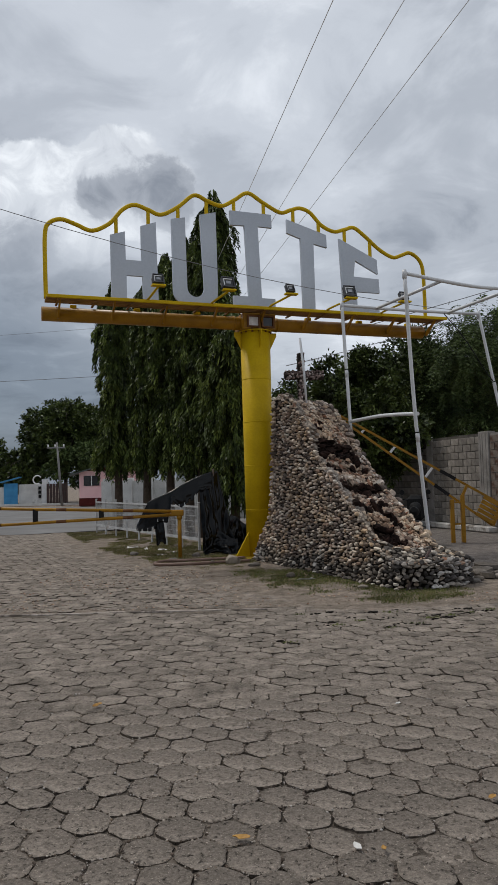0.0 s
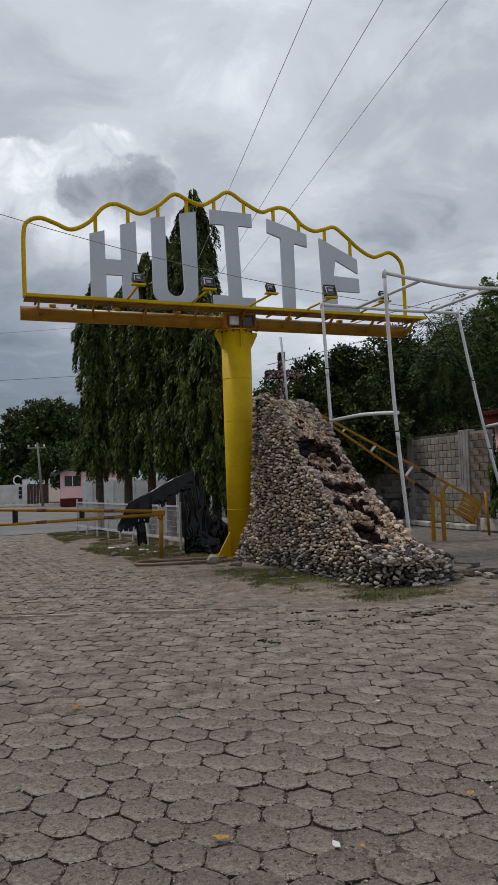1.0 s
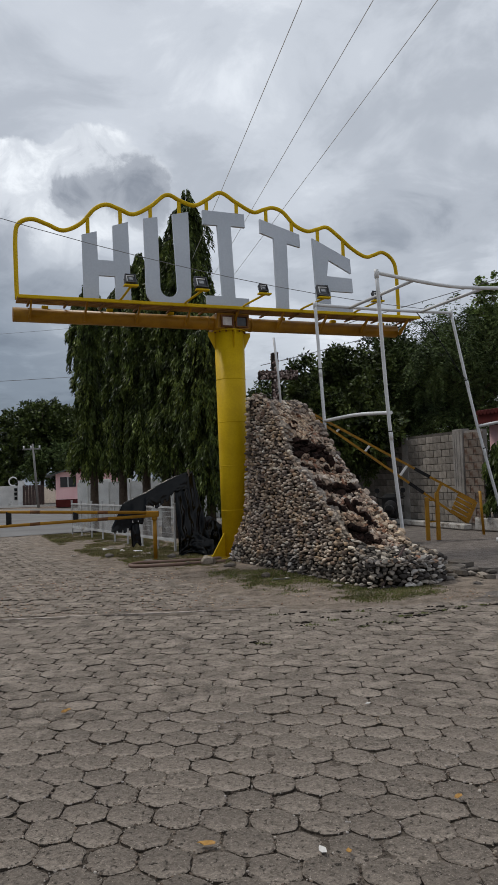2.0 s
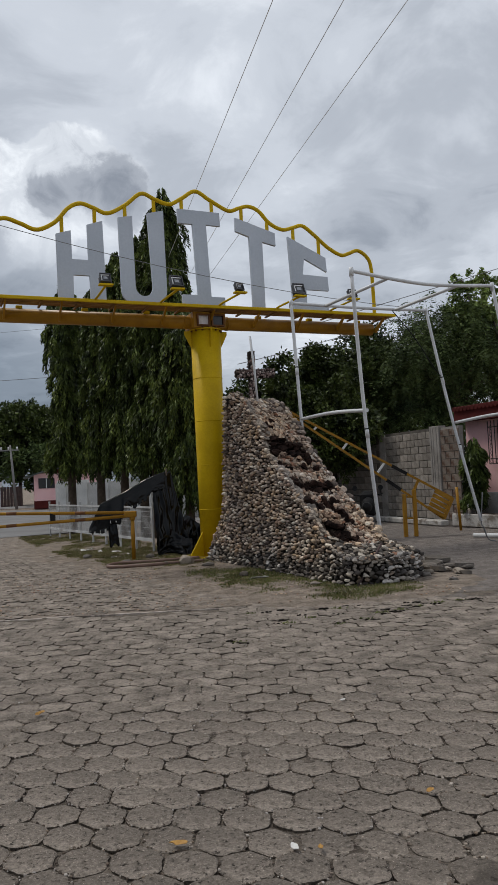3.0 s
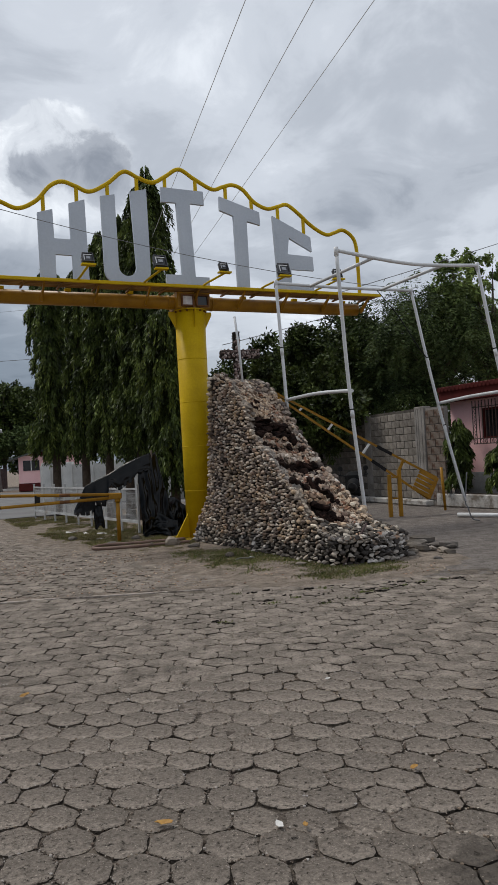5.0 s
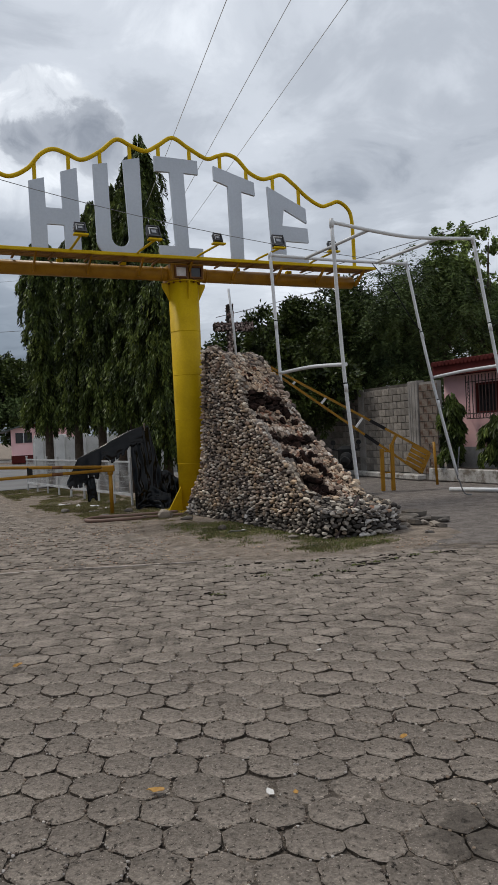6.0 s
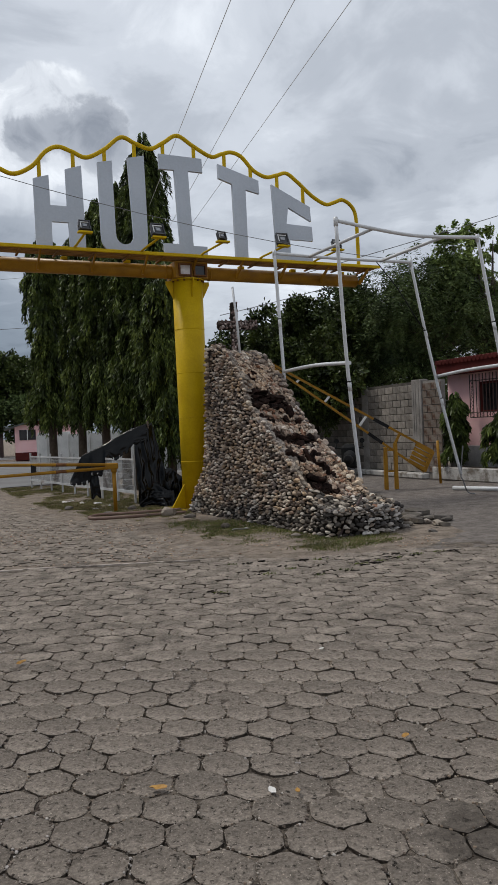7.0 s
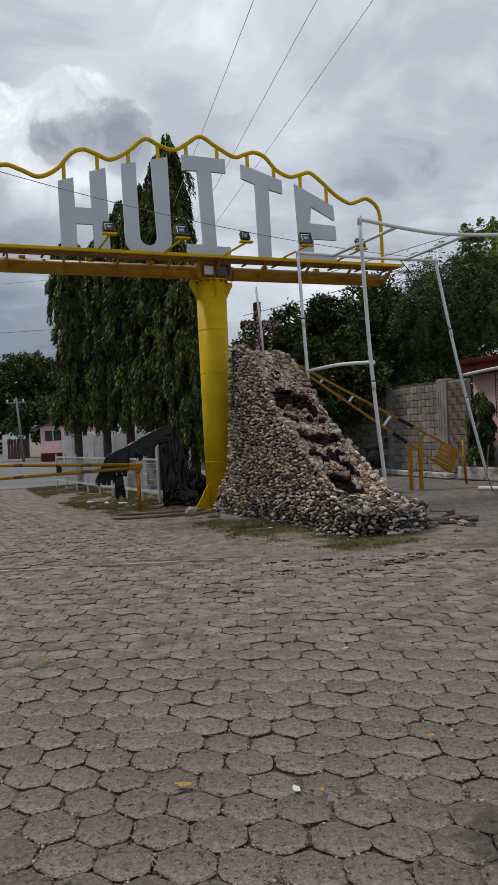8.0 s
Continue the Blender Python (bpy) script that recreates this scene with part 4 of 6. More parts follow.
        put(p - nor * 0.015, (size * 1.45, size * 1.25, size * (rng.uniform(0.7, 1.0) if edge else rng.uniform(0.4, 0.8))), turn, "base_cobbles" if toe and rng.random() < 0.85 else "cobbles" if edge or s < 1.6 or rng.random() < 0.3 else "bed")
    # cemented rim between face and bed
    for k in range(300):
        s = 1.5 + 2.6 * k / 300
        b = rng.uniform(0.045, 0.10)
        put(mound_point(s, rng.uniform(0.015, 0.13)) + Vector((0, 0, rng.uniform(-0.02, 0.012))), (b * 1.2, b, b * 0.6), Euler((rng.uniform(-0.4, 0.4), rng.uniform(0.2, 1.0), rng.uniform(-0.8, 0.8))), "rim_fill")
    # small stones wherever the bed is steep
    for k in range(1300):
        s, q = rng.uniform(1.3, 4.2), rng.uniform(0.1, 0.95)
        if in_ledge(s, q):
            continue
        b = rng.uniform(0.03, 0.07)
        put(mound_point(s, q) + Vector((0.0, 0, -0.015)), (b * 1.4, b * 1.1, b * 0.6), Euler((rng.uniform(-0.6, 0.6), rng.uniform(0.0, 1.2), rng.uniform(0, 6))), "bed")
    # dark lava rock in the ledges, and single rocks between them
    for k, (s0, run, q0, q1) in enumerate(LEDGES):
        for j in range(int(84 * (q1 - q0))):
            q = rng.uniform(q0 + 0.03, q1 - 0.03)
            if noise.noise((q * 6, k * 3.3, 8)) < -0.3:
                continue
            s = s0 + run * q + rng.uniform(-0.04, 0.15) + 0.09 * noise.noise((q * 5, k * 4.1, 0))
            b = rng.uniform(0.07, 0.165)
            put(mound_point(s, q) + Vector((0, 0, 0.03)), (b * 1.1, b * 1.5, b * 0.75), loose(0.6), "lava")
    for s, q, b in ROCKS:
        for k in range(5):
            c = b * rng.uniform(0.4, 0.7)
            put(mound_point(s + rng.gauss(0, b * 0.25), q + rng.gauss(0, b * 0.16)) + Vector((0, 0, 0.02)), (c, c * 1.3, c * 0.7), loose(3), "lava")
    for name, (v, f, mat) in fields.items():
        lab = {"cobbles": "tan and grey river cobbles", "base_cobbles": "paler grey cobbles of the lowest courses", "bed": "rough flat stones of the sloping bed", "rim_fill": "grey cemented stones of the rim", "lava": "dark reddish lava rock"}[name]
        raw_mesh(name, v, f, mat, mound, lab, "stuff", False)


build_mound()

# ---- stone cross and stake on the mound ----
def build_cross():
    rng = random.Random(5)
    cross = thing("stone_cross", pose(1.07, 14.75, 2.77, 0, 0, 12), "small cross faced with dark pebbles on the mound top", "cross")
    part("upright", boxed((-0.065, -0.06, 0), (0.065, 0.06, 1.33), 0.02), MORTAR, cross)
    part("crossbar", boxed((-0.34, -0.055, 0.80), (0.47, 0.055, 0.97), 0.02), MORTAR, cross)
    shapes = [pebble(rng) for _ in range(8)]
    v, f = [], []
    for k in range(520):
        if rng.random() < 0.5:
            x, z = rng.uniform(-0.33, 0.46), rng.uniform(0.81, 0.965)
        else:
            x, z = rng.uniform(-0.06, 0.06), rng.uniform(0.05, 1.32)
        y = rng.choice((-0.06, 0.06))
        b = rng.uniform(0.035, 0.06)
        m = Matrix.Translation((x, y, z)) @ Matrix.Diagonal((b, b * 0.6, b, 1))
        pv, pf = shapes[rng.randrange(8)]
        n0 = len(v)
        v += [m @ q for q in pv]
        f += [tuple(i + n0 for i in g) for g in pf]
    raw_mesh("pebble_facing", v, f, CROSSSTONES, cross, "dark pebbles", "stuff", True)
    stake = thing("white_stake", pose(1.10, 14.35, 2.95), "thin white pipe stake stuck in the mound", "stake")
    part("pipe", sweep(bmesh.new(), [(0.04, 0, -0.1), (0.0, 0, 0.7), (-0.06, 0, 1.38)], 0.022, 8), PVC, stake)


build_cross()

# ---- pipe frame leaning on the sign ----
FA, FB, FC, FD = (1.90, 14.57, 5.0), (2.68, 12.36, 5.0), (4.94, 15.68, 5.0), (5.63, 13.71, 5.0)
LA, LB, LC, LD = (1.96, 14.3, 2.5), (3.075, 12.79, 0.02), (5.76, 15.4, 0.46), (6.35, 13.5, 0.1)


def build_frame():
    fr = thing("pipe_frame", pose(3.1, 12.75, 0), "broken frame of white plastic pipes resting on the mound", "pipe frame")
    o = Vector((3.1, 12.75, 0))
    R = 0.0319

    def pipe(name, pts, r=R, mat=PVC, parent=fr, lab=""):
        return part(name, sweep(bmesh.new(), [Vector(p) - o for p in pts], r, 14), mat, parent, lab)

    def between(a, b, t, sag=0.0):
        return Vector(a).lerp(Vector(b), t) - Vector((0, 0, sag))

    def leg(a, b, bend):
        mid = between(a, b, 0.5) + Vector(bend)
        p = pipe("leg", curve_through([a, mid, b], 6))
        for t in ((0.34, 0.66) if a in (FC, FD) else (0.55,)):
            q = between(a, b, t) + Vector(bend) * (1 - abs(2 * t - 1))
            d = (Vector(b) - Vector(a)).normalized()
            pipe("coupling", [q - d * 0.08, q + d * 0.08], R * 1.09, PVC, p)
            if t > 0.5 or a in (FC, FD):
                pipe("tape", [q - d * 0.085, q - d * 0.065], R * 1.2, BLACK, p, "black tape")
        return p

    for a, b, bend in ((FA, LA, (0.0, 0, 0)), (FB, LB, (-0.05, 0, 0)), (FC, LC, (-0.05, 0, 0)), (FD, LD, (-0.02, 0, 0))):
        leg(a, b, bend)
    pipe("top_rail", curve_through([FB, between(FB, FD, 0.5, 0.10), FD], 8))
    pipe("top_rail", curve_through([FA, between(FA, FC, 0.5, 0.02), FC], 8))
    for t, t2 in ((0.24, 0.24), (0.74, 0.76)):
        pipe("cross_rail", [between(FB, FD, t, 0.06), between(FA, FC, t2, 0.02)], 0.03)
    pipe("side_rail", curve_through([between(FA, LA, 0.93), between(FA, LA, 0.93).lerp(between(FB, LB, 0.472), 0.5) + Vector((0, 0, 0.04)), between(FB, LB, 0.472)], 6))
    pipe("side_rail", curve_through([between(FC, LC, 0.54), between(FC, LC, 0.54).lerp(between(FD, LD, 0.49), 0.5) + Vector((0, 0, 0.02)), between(FD, LD, 0.49)], 6))
    for p in (FA, FB, FC, FD):
        v = Vector(p)
        part("elbow", sweep(bmesh.new(), [v - o + Vector((0, 0, -0.09)), v - o, v - o + Vector((0, 0, 0.055))], R * 1.18, 14), PVC, fr)
    tie, knot = between(FA, FC, 0.72), between(FC, LC, 0.34)
    pipe("slack_cable", curve_through([tie, tie.lerp(knot, 0.45) + Vector((-0.02, 0, 0.1)), tie.lerp(knot, 0.8) + Vector((-0.02, 0, 0.02)), knot], 6), 0.01, BLACK, fr, "slack black cable")
    c = Vector(LC)
    pipe("hanging_cable", curve_through([c + Vector((0.04, -0.06, 0.6)), c, c + Vector((0.03, -0.02, -0.12)), c + Vector((0.14, 0.02, -0.38)), c + Vector((0.3, 0.03, -0.43))], 6), 0.014, CABLE, fr, "black cable")
    loose = thing("loose_pipe", pose(6.06, 16.75, 0.05), "white plastic pipe lying on the asphalt", "pipe")
    part("pipe", sweep(bmesh.new(), [(0, 0, 0), (0.7, -0.7, 0.0), (1.7, -1.75, 0.0)], 0.05, 12), PVC, loose)


build_frame()


# ---- barriers ----
def build_barriers():
    b = thing("boom_barrier", pose(-1.5, 15.7, 0), "closed ochre boom barrier of two tubes on a post", "barrier")
    post = part("post", sweep(bmesh.new(), [(0, 0, 0), (0.0, 0, 0.88)], 0.042, 14), OCHRE, b, "round ochre post")
    part("collar", sweep(bmesh.new(), [(0, 0, 0.83), (0, 0, 0.90)], 0.06, 14), OCHRE, post)
    part("head", boxed((-0.16, -0.07, 0.895), (0.09, 0.07, 1.02), 0.015), OCHRE, b)
    end_u, end_l = Vector((-6.4, 1.1, 1.20)), Vector((-6.4, 1.1, 0.66))
    up0, lo0 = Vector((0.05, 0, 0.985)), Vector((0.05, -0.02, 0.93))
    arm = part("upper_arm", bar(up0, end_u, 0.034), OCHRE, b)
    low = part("lower_arm", bar(lo0, end_l, 0.034), OCHRE, b)
    for t in (0.27, 0.50, 0.73):
        q, w = up0.lerp(end_u, t), lo0.lerp(end_l, t)
        part("spacer", boxed((q.x - 0.05, q.y - 0.03, w.z), (q.x + 0.05, q.y + 0.03, q.z)), BLACK, b, "black spacer")
    for t in (0.16, 0.39, 0.62, 0.85):
        for s0, s1, pa in ((up0, end_u, arm), (lo0, end_l, low)):
            part("band", bar(s0.lerp(s1, t), s0.lerp(s1, t + 0.035), 0.0355), RUST, pa, "dark band")
    part("far_prop", bar(end_l + Vector((0, 0, -0.66)), end_l, 0.05), OCHRE, b)

    r = thing("raised_barrier", pose(4.9, 17.75, 0), "raised ochre boom barrier with slatted counterweight", "barrier")
    for x, h in ((-0.13, 1.02), (0.12, 1.12)):
        part("post", boxed((x - 0.045, -0.045, 0), (x + 0.045, 0.045, h), 0.006), OCHRE, r)
    part("tie", boxed((-0.07, -0.03, 0.42), (0.06, 0.03, 0.46)), OCHRE, r)
    part("tie", boxed((-0.07, -0.03, 0.93), (0.06, 0.03, 0.97)), OCHRE, r)
    part("hook", flat_bar((0.12, 0, 1.1), (0.24, 0, 1.34), 0.05, 0.06), OCHRE, r)
    # two tubes rising from the counterweight
    a0, a1 = Vector((1.08, 0.10, 0.87)), Vector((-2.92, 0.10, 3.22))
    b0, b1 = Vector((0.84, 0.10, 0.38)), Vector((-2.89, 0.10, 3.15))
    for p, q in ((a0, a1), (b0, b1)):
        arm = part("arm", flat_bar(p, q, 0.045, 0.055), OCHRE, r)
        part("band", flat_bar(p.lerp(q, 0.27), p.lerp(q, 0.36), 0.054, 0.074), BLACK, arm, "black band")
    for t in (0.40, 0.62, 0.8):
        part("spacer", flat_bar(a0.lerp(a1, t), b0.lerp(b1, t + 0.02), 0.04, 0.05), WHITE, r, "white spacer")
    cw = part("counterweight", flat_bar(a0, b0, 0.1, 0.07), OCHRE, r, "slatted counterweight frame")
    for k in range(5):
        p, q = a0.lerp(b0, 0.1 + 0.2 * k), a0.lerp(b0, 0.1 + 0.2 * k) + (a1 - a0).normalized() * 0.48
        part("slat", flat_bar(p - Vector((0, 0.05, 0)), q - Vector((0, 0.05, 0)), 0.03, 0.085), OCHRE, cw)
    st = thing("marker_post", pose(6.45, 18.75, 0), "rusty ochre tube post at the kerb", "post")
    part("tube", sweep(bmesh.new(), [(0, 0, 0), (-0.05, 0, 1.1)], 0.036, 10), OCHRE, st)


build_barriers()

# ---- fence, planter wall and black sheet ----
def build_fence():
    a, b = Vector((-5.05, 24.5, 0)), Vector((-1.2, 17.25, 0))
    L = (b - a).length
    yaw = math.degrees(math.atan2(b.y - a.y, b.x - a.x))
    fence = thing("white_fence", pose(a.x, a.y, 0, 0, 0, yaw), "white metal fence with thin upright bars", "fence")
    n = 8
    for i in range(n + 1):
        x = L * i / n
        post = part("fence_post", boxed((x - 0.022, -0.022, 0), (x + 0.022, 0.022, 1.1), 0.004), FENCEWHITE, fence)
        part("cap", boxed((x - 0.03, -0.03, 1.1), (x + 0.03, 0.03, 1.125), 0.006), FENCEWHITE, post)
    for i in range(n):
        x0, x1 = L * i / n + 0.025, L * (i + 1) / n - 0.025
        part("rail", boxed((x0, -0.02, 1.0), (x1, 0.02, 1.04)), FENCEWHITE, fence)
        part("rail", boxed((x0, -0.022, 0.24), (x1, 0.022, 0.30)), FENCEWHITE, fence)
        bm = bmesh.new()
        k = x0 + 0.03
        while k < x1:
            box(bm, (k - 0.004, -0.004, 0.30), (k + 0.004, 0.004, 1.0))
            k += 0.055
        for z in (0.42, 0.55, 0.68, 0.81, 0.92):
            box(bm, (x0, -0.003, z - 0.003), (x1, 0.003, z + 0.003))
        part("mesh_infill", bm, FENCEWHITE, fence)


build_fence()


def cloth(name, corner, along, down, nu, nv, fold, torn, parent, seed):
    """A hanging sheet: along its upper edge, down, with folds and a torn hem."""
    rng = random.Random(seed)
    verts, faces = [], []
    for j in range(nv + 1):
        for i in range(nu + 1):
            u, v = i / nu, j / nv
            p = Vector(corner) + Vector(along(u)) + Vector(down(u)) * v
            n = noise.noise((u * 4 + seed, v * 2.0, seed)) + 0.5 * noise.noise((u * 7 + v * 3, v * 5, seed + 4))
            p += Vector((0.4, -1, 0.15)) * fold * n * (0.25 + v)
            verts.append(p)
    for j in range(nv):
        for i in range(nu):
            if torn((i + 0.5) / nu, (j + 0.5) / nv):
                continue
            k = j * (nu + 1) + i
            faces.append((k, k + 1, k + nu + 2, k + nu + 1))
    ob = raw_mesh(name, verts, faces, TARP, parent, smooth=True)
    mod = ob.modifiers.new("thick", "SOLIDIFY")
    mod.thickness = 0.006
    return ob


def build_sheet():
    s = thing("black_sheet", pose(-0.84, 16.6, 0), "torn black plastic sheet draped over a leaning stake", "plastic sheet")
    # upper edge and ragged hem of the wing, from the stake's head out towards the barrier
    edge = [(-1.66, 0.66), (-1.55, 0.88), (-1.40, 1.185), (-1.28, 1.235), (-0.92, 1.40), (-0.68, 1.53), (-0.42, 1.67), (-0.2, 1.755), (0.0, 1.815)]
    hem = [(-1.66, 0.575), (-1.50, 0.56), (-1.36, 0.545), (-1.25, 0.60), (-1.20, 0.77), (-0.99, 0.71), (-0.93, 0.86), (-0.92, 1.12), (-0.83, 1.15), (-0.68, 1.04), (-0.53, 1.16), (-0.42, 1.20), (-0.30, 1.38), (0.0, 1.46)]
    x_at = lambda u: -1.66 * u

    def wing(u):
        return (x_at(u), -0.25 * u, lerp_table(edge, x_at(u)) - 1.815)

    def drop(u):
        x = x_at(u)
        return (0.0, -0.10, lerp_table(hem, x) - lerp_table(edge, x))

    cloth("wing", (0, 0, 1.815), wing, drop, 84, 18, 0.03, lambda u, v: v > 0.9 and math.sin(u * 90) > 0.8, s, 3)
    # its far side slopes back from the upper edge
    cloth("wing_back", (0, 0.004, 1.818), wing, lambda u: (0.04, 0.5 * (1 - 0.6 * u), -0.16), 40, 6, 0.02, lambda u, v: False, s, 8)
    cloth("tail", (-1.27, -0.2, 0.74), lambda u: (0.19 * u, 0.02, 0.03 * u), lambda u: (0.03 + 0.03 * u, -0.04, -0.48 - 0.04 * math.sin(u * 9)), 14, 16, 0.03, lambda u, v: False, s, 6)
    # curtain hanging from the stake, waisted in the middle and spread on the ground
    cloth("curtain", (-0.29, -0.03, 1.50), lambda u: (0.40 * u, 0.15 * u, 0.34 * u ** 0.6), lambda u: (0.08 + 0.34 * u, -0.22, -1.47 - 0.32 * u ** 0.6), 44, 46, 0.08, lambda u, v: False, s, 5)
    cloth("crumple", (-0.18, -0.2, 0.44), lambda u: (0.72 * u, 0.1 * math.sin(u * 5), 0.10 * math.sin(u * 5)), lambda u: (0.02, -0.22, -0.45), 40, 20, 0.15, lambda u, v: False, s, 9)
    part("stake", bar((0.06, 0.16, 0), (0.02, 0.08, 1.88), 0.022, 8), BARK, s, "wooden stake")
    # added black folds stand for the shadow among the trunks beside the column
    gap_fill = thing("dark_gap_fill", pose(-0.28, 16.75, 0), "crumpled black plastic added to darken the shadowed gap beside the sheet", "gap_fill")
    cloth("fold", (-0.3, -0.1, 0.72), lambda u: (0.62 * u, 0.18 * math.sin(u * 3.1), 0.1 * math.sin(u * 6)), lambda u: (0.04, -0.22, -0.73), 36, 26, 0.13, lambda u, v: False, gap_fill, 12)


build_sheet()


# ---- block wall, kerb, pink house ----
EDGE_DIR = Vector((-0.37, 0.93, 0)).normalized()
WALL_AT = Vector((6.52, 21.3, 0))


def build_wall():
    yaw = math.degrees(math.atan2(EDGE_DIR.y, EDGE_DIR.x))
    wall = new("wall_block", boxed_mesh((0.0, -0.15, 0.0), (9.0, -0.012, 2.76), JOINT))
    wall.matrix_world = pose(WALL_AT.x, WALL_AT.y, 0, 0, 0, 107)
    tagged(wall, "grey concrete block wall with open joints", "wall", kind="structure")
    rng = random.Random(8)
    shapes = []
    for w in (0.41, 0.205):
        bm = boxed((0.0, -0.03, 0), (w - 0.014, 0.018, 0.194), 0.007)
        me = finish(bm, "block")
        me.materials.append(BLOCK)
        shapes.append(me)
    for r in range(12):
        x = -0.09
        z = 0.17 + 0.21 * r
        first = r % 2
        while x < 6.2:
            k = 1 if first else 0
            first = 0
            if not 2.35 < x < 2.75:
                ob = new("block", shapes[k])
                ob.parent = wall
                ob.location = (x, rng.uniform(-0.006, 0.006), z + rng.uniform(-0.003, 0.003))
            x += 0.21 if k else 0.42
    pier = new("pillar", boxed_mesh((2.42, -0.18, 0.0), (2.78, 0.035, 2.74), CONCRETE, 0.012))
    pier.parent = wall
    # poured corner pillar and short return
    pil = new("pillar", boxed_mesh((-0.58, -0.20, 0.0), (-0.10, 0.05, 2.80), CONCRETE, 0.012))
    pil.parent = wall
    for x in (-0.46, -0.30, -0.2):
        ob = new("form_mark", boxed_mesh((x - 0.01, 0.05, 0.05), (x + 0.012, 0.062, 2.75), CONCRETE))
        ob.parent = pil
    stained = [me.copy() for me in shapes]
    for me in stained:
        me.materials[0] = BLOCKSTAIN
    ret = new("return_wall", boxed_mesh((-1.42, -0.16, 0.0), (-0.582, -0.012, 2.74), CONCRETE))
    ret.parent = wall
    for r in range(12):
        for k, x in ((1, -0.80), (0, -1.22), (1, -1.43)) if r % 2 == 0 else ((0, -1.01), (0, -1.43)):
            ob = new("block", stained[k])
            ob.parent = wall
            ob.location = (x, rng.uniform(-0.006, 0.006), 0.17 + 0.21 * r)
    # kerb and raised bed in front of the house
    kerb = new("kerb", boxed_mesh((-7.0, 0.0, 0.0), (-1.0, 0.16, 0.34), KERB, 0.02))
    kerb.matrix_world = pose(WALL_AT.x, WALL_AT.y, 0, 0, 0, yaw)
    tagged(kerb, "whitewashed concrete kerb along the raised bed", "kerb", kind="structure")
    low = new("footing", boxed_mesh((-0.9, 0.06, 0.0), (8.9, 0.34, 0.16), KERB, 0.03))
    low.matrix_world = wall.matrix_world
    tagged(low, "rough crumbling concrete footing along the wall", "footing", kind="structure")
    bed = new("raised_bed", boxed_mesh((-7.0, -0.85, 0.0), (-1.01, 0.0, 0.30), EARTH))
    bed.matrix_world = kerb.matrix_world
    tagged(bed, "dark earth of the raised bed", "bed", kind="structure")


def boxed_mesh(lo, hi, mat, bevel=0.0):
    me = finish(boxed(lo, hi, bevel), "box")
    me.materials.append(mat)
    return me


build_wall()


def build_pink_house():
    yaw = math.degrees(math.atan2(EDGE_DIR.y, EDGE_DIR.x))
    h = thing("pink_house", pose(WALL_AT.x, WALL_AT.y, 0, 0, 0, yaw), "pink rendered house with maroon fascia and barred window", "house")
    x0, x1 = -9.0, -0.62
    y = -0.85
    wx0, wx1, wz0, wz1 = -3.3, -1.82, 1.78, 2.62
    bm = bmesh.new()
    for lo, hi in (((x0, 0.88), (wx0, 3.22)), ((wx1, 0.88), (x1, 3.22)), ((wx0, 0.88), (wx1, wz0)), ((wx0, wz1), (wx1, 3.22))):
        box(bm, (lo[0], y - 0.18, lo[1]), (hi[0], y, hi[1]))
    part("wall", bm, PINK, h, "pink rendered wall")
    part("side_wall", boxed((x1 - 0.18, y - 6, 0), (x1, y - 0.181, 3.22)), PINK, h)
    part("back_wall", boxed((x0, y - 6.2, 0), (x1, y - 6.01, 3.22)), PINK, h)
    part("plinth", boxed((x0, y - 0.18, 0), (x1, y + 0.02, 0.88), 0.01), PLINTH, h, "rough grey plinth")
    part("fascia", boxed((x0, y + 0.001, 2.88), (x1 + 0.1, y + 0.32, 3.26), 0.01), MAROON, h, "maroon fascia board")
    bm = bmesh.new()
    k = x0
    while k < x1 + 0.15:
        sweep(bm, [(k, y + 0.38, 3.24), (k, y - 6.3, 3.82)], 0.07, 8)
        k += 0.15
    part("roof", bm, MAROON, h, "dark corrugated roof")
    win = part("window", boxed((wx0, y - 0.13, wz0), (wx1, y - 0.11, wz1)), DARKGLASS, h, "dark window behind a grille")
    bm = bmesh.new()
    for lo, hi in (((wx0, wz0), (wx0 + 0.06, wz1)), ((wx1 - 0.06, wz0), (wx1, wz1)), ((wx0 + 0.06, wz0), (wx1 - 0.06, wz0 + 0.06)), ((wx0 + 0.06, wz1 - 0.06), (wx1 - 0.06, wz1)), (((wx0 + wx1) / 2 - 0.03, wz0 + 0.06), ((wx0 + wx1) / 2 + 0.03, wz1 - 0.06))):
        box(bm, (lo[0], y - 0.108, lo[1]), (hi[0], y - 0.07, hi[1]))
    part("window_frame", bm, MAROON, win)
    # projecting wrought grille with scrolls along its edge
    g0, g1, gz0, gz1, gy = wx0 - 0.12, wx1 + 0.14, wz0 - 0.14, wz1 + 0.16, y + 0.16
    grille = part("grille", boxed((g0, gy - 0.012, gz0), (g1, gy + 0.012, gz0 + 0.025)), IRON, win, "dark wrought-iron grille")
    part("grille_bar", boxed((g0, gy - 0.012, gz1 - 0.14), (g1, gy + 0.012, gz1 - 0.12)), IRON, win)
    part("grille_bar", boxed((g0, gy - 0.012, gz0 + 0.14), (g1, gy + 0.012, gz0 + 0.16)), IRON, win)
    n = 14
    for i in range(n + 1):
        x = g0 + (g1 - g0) * i / n
        part("grille_bar", boxed((x - 0.009, gy - 0.009, gz0), (x + 0.009, gy + 0.009, gz1 + 0.05)), IRON, win)
    for x in (g0, g1):
        for z in (gz0, gz1 - 0.13):
            part("grille_stay", boxed((x - 0.009, y, z), (x + 0.009, gy, z + 0.02)), IRON, win)
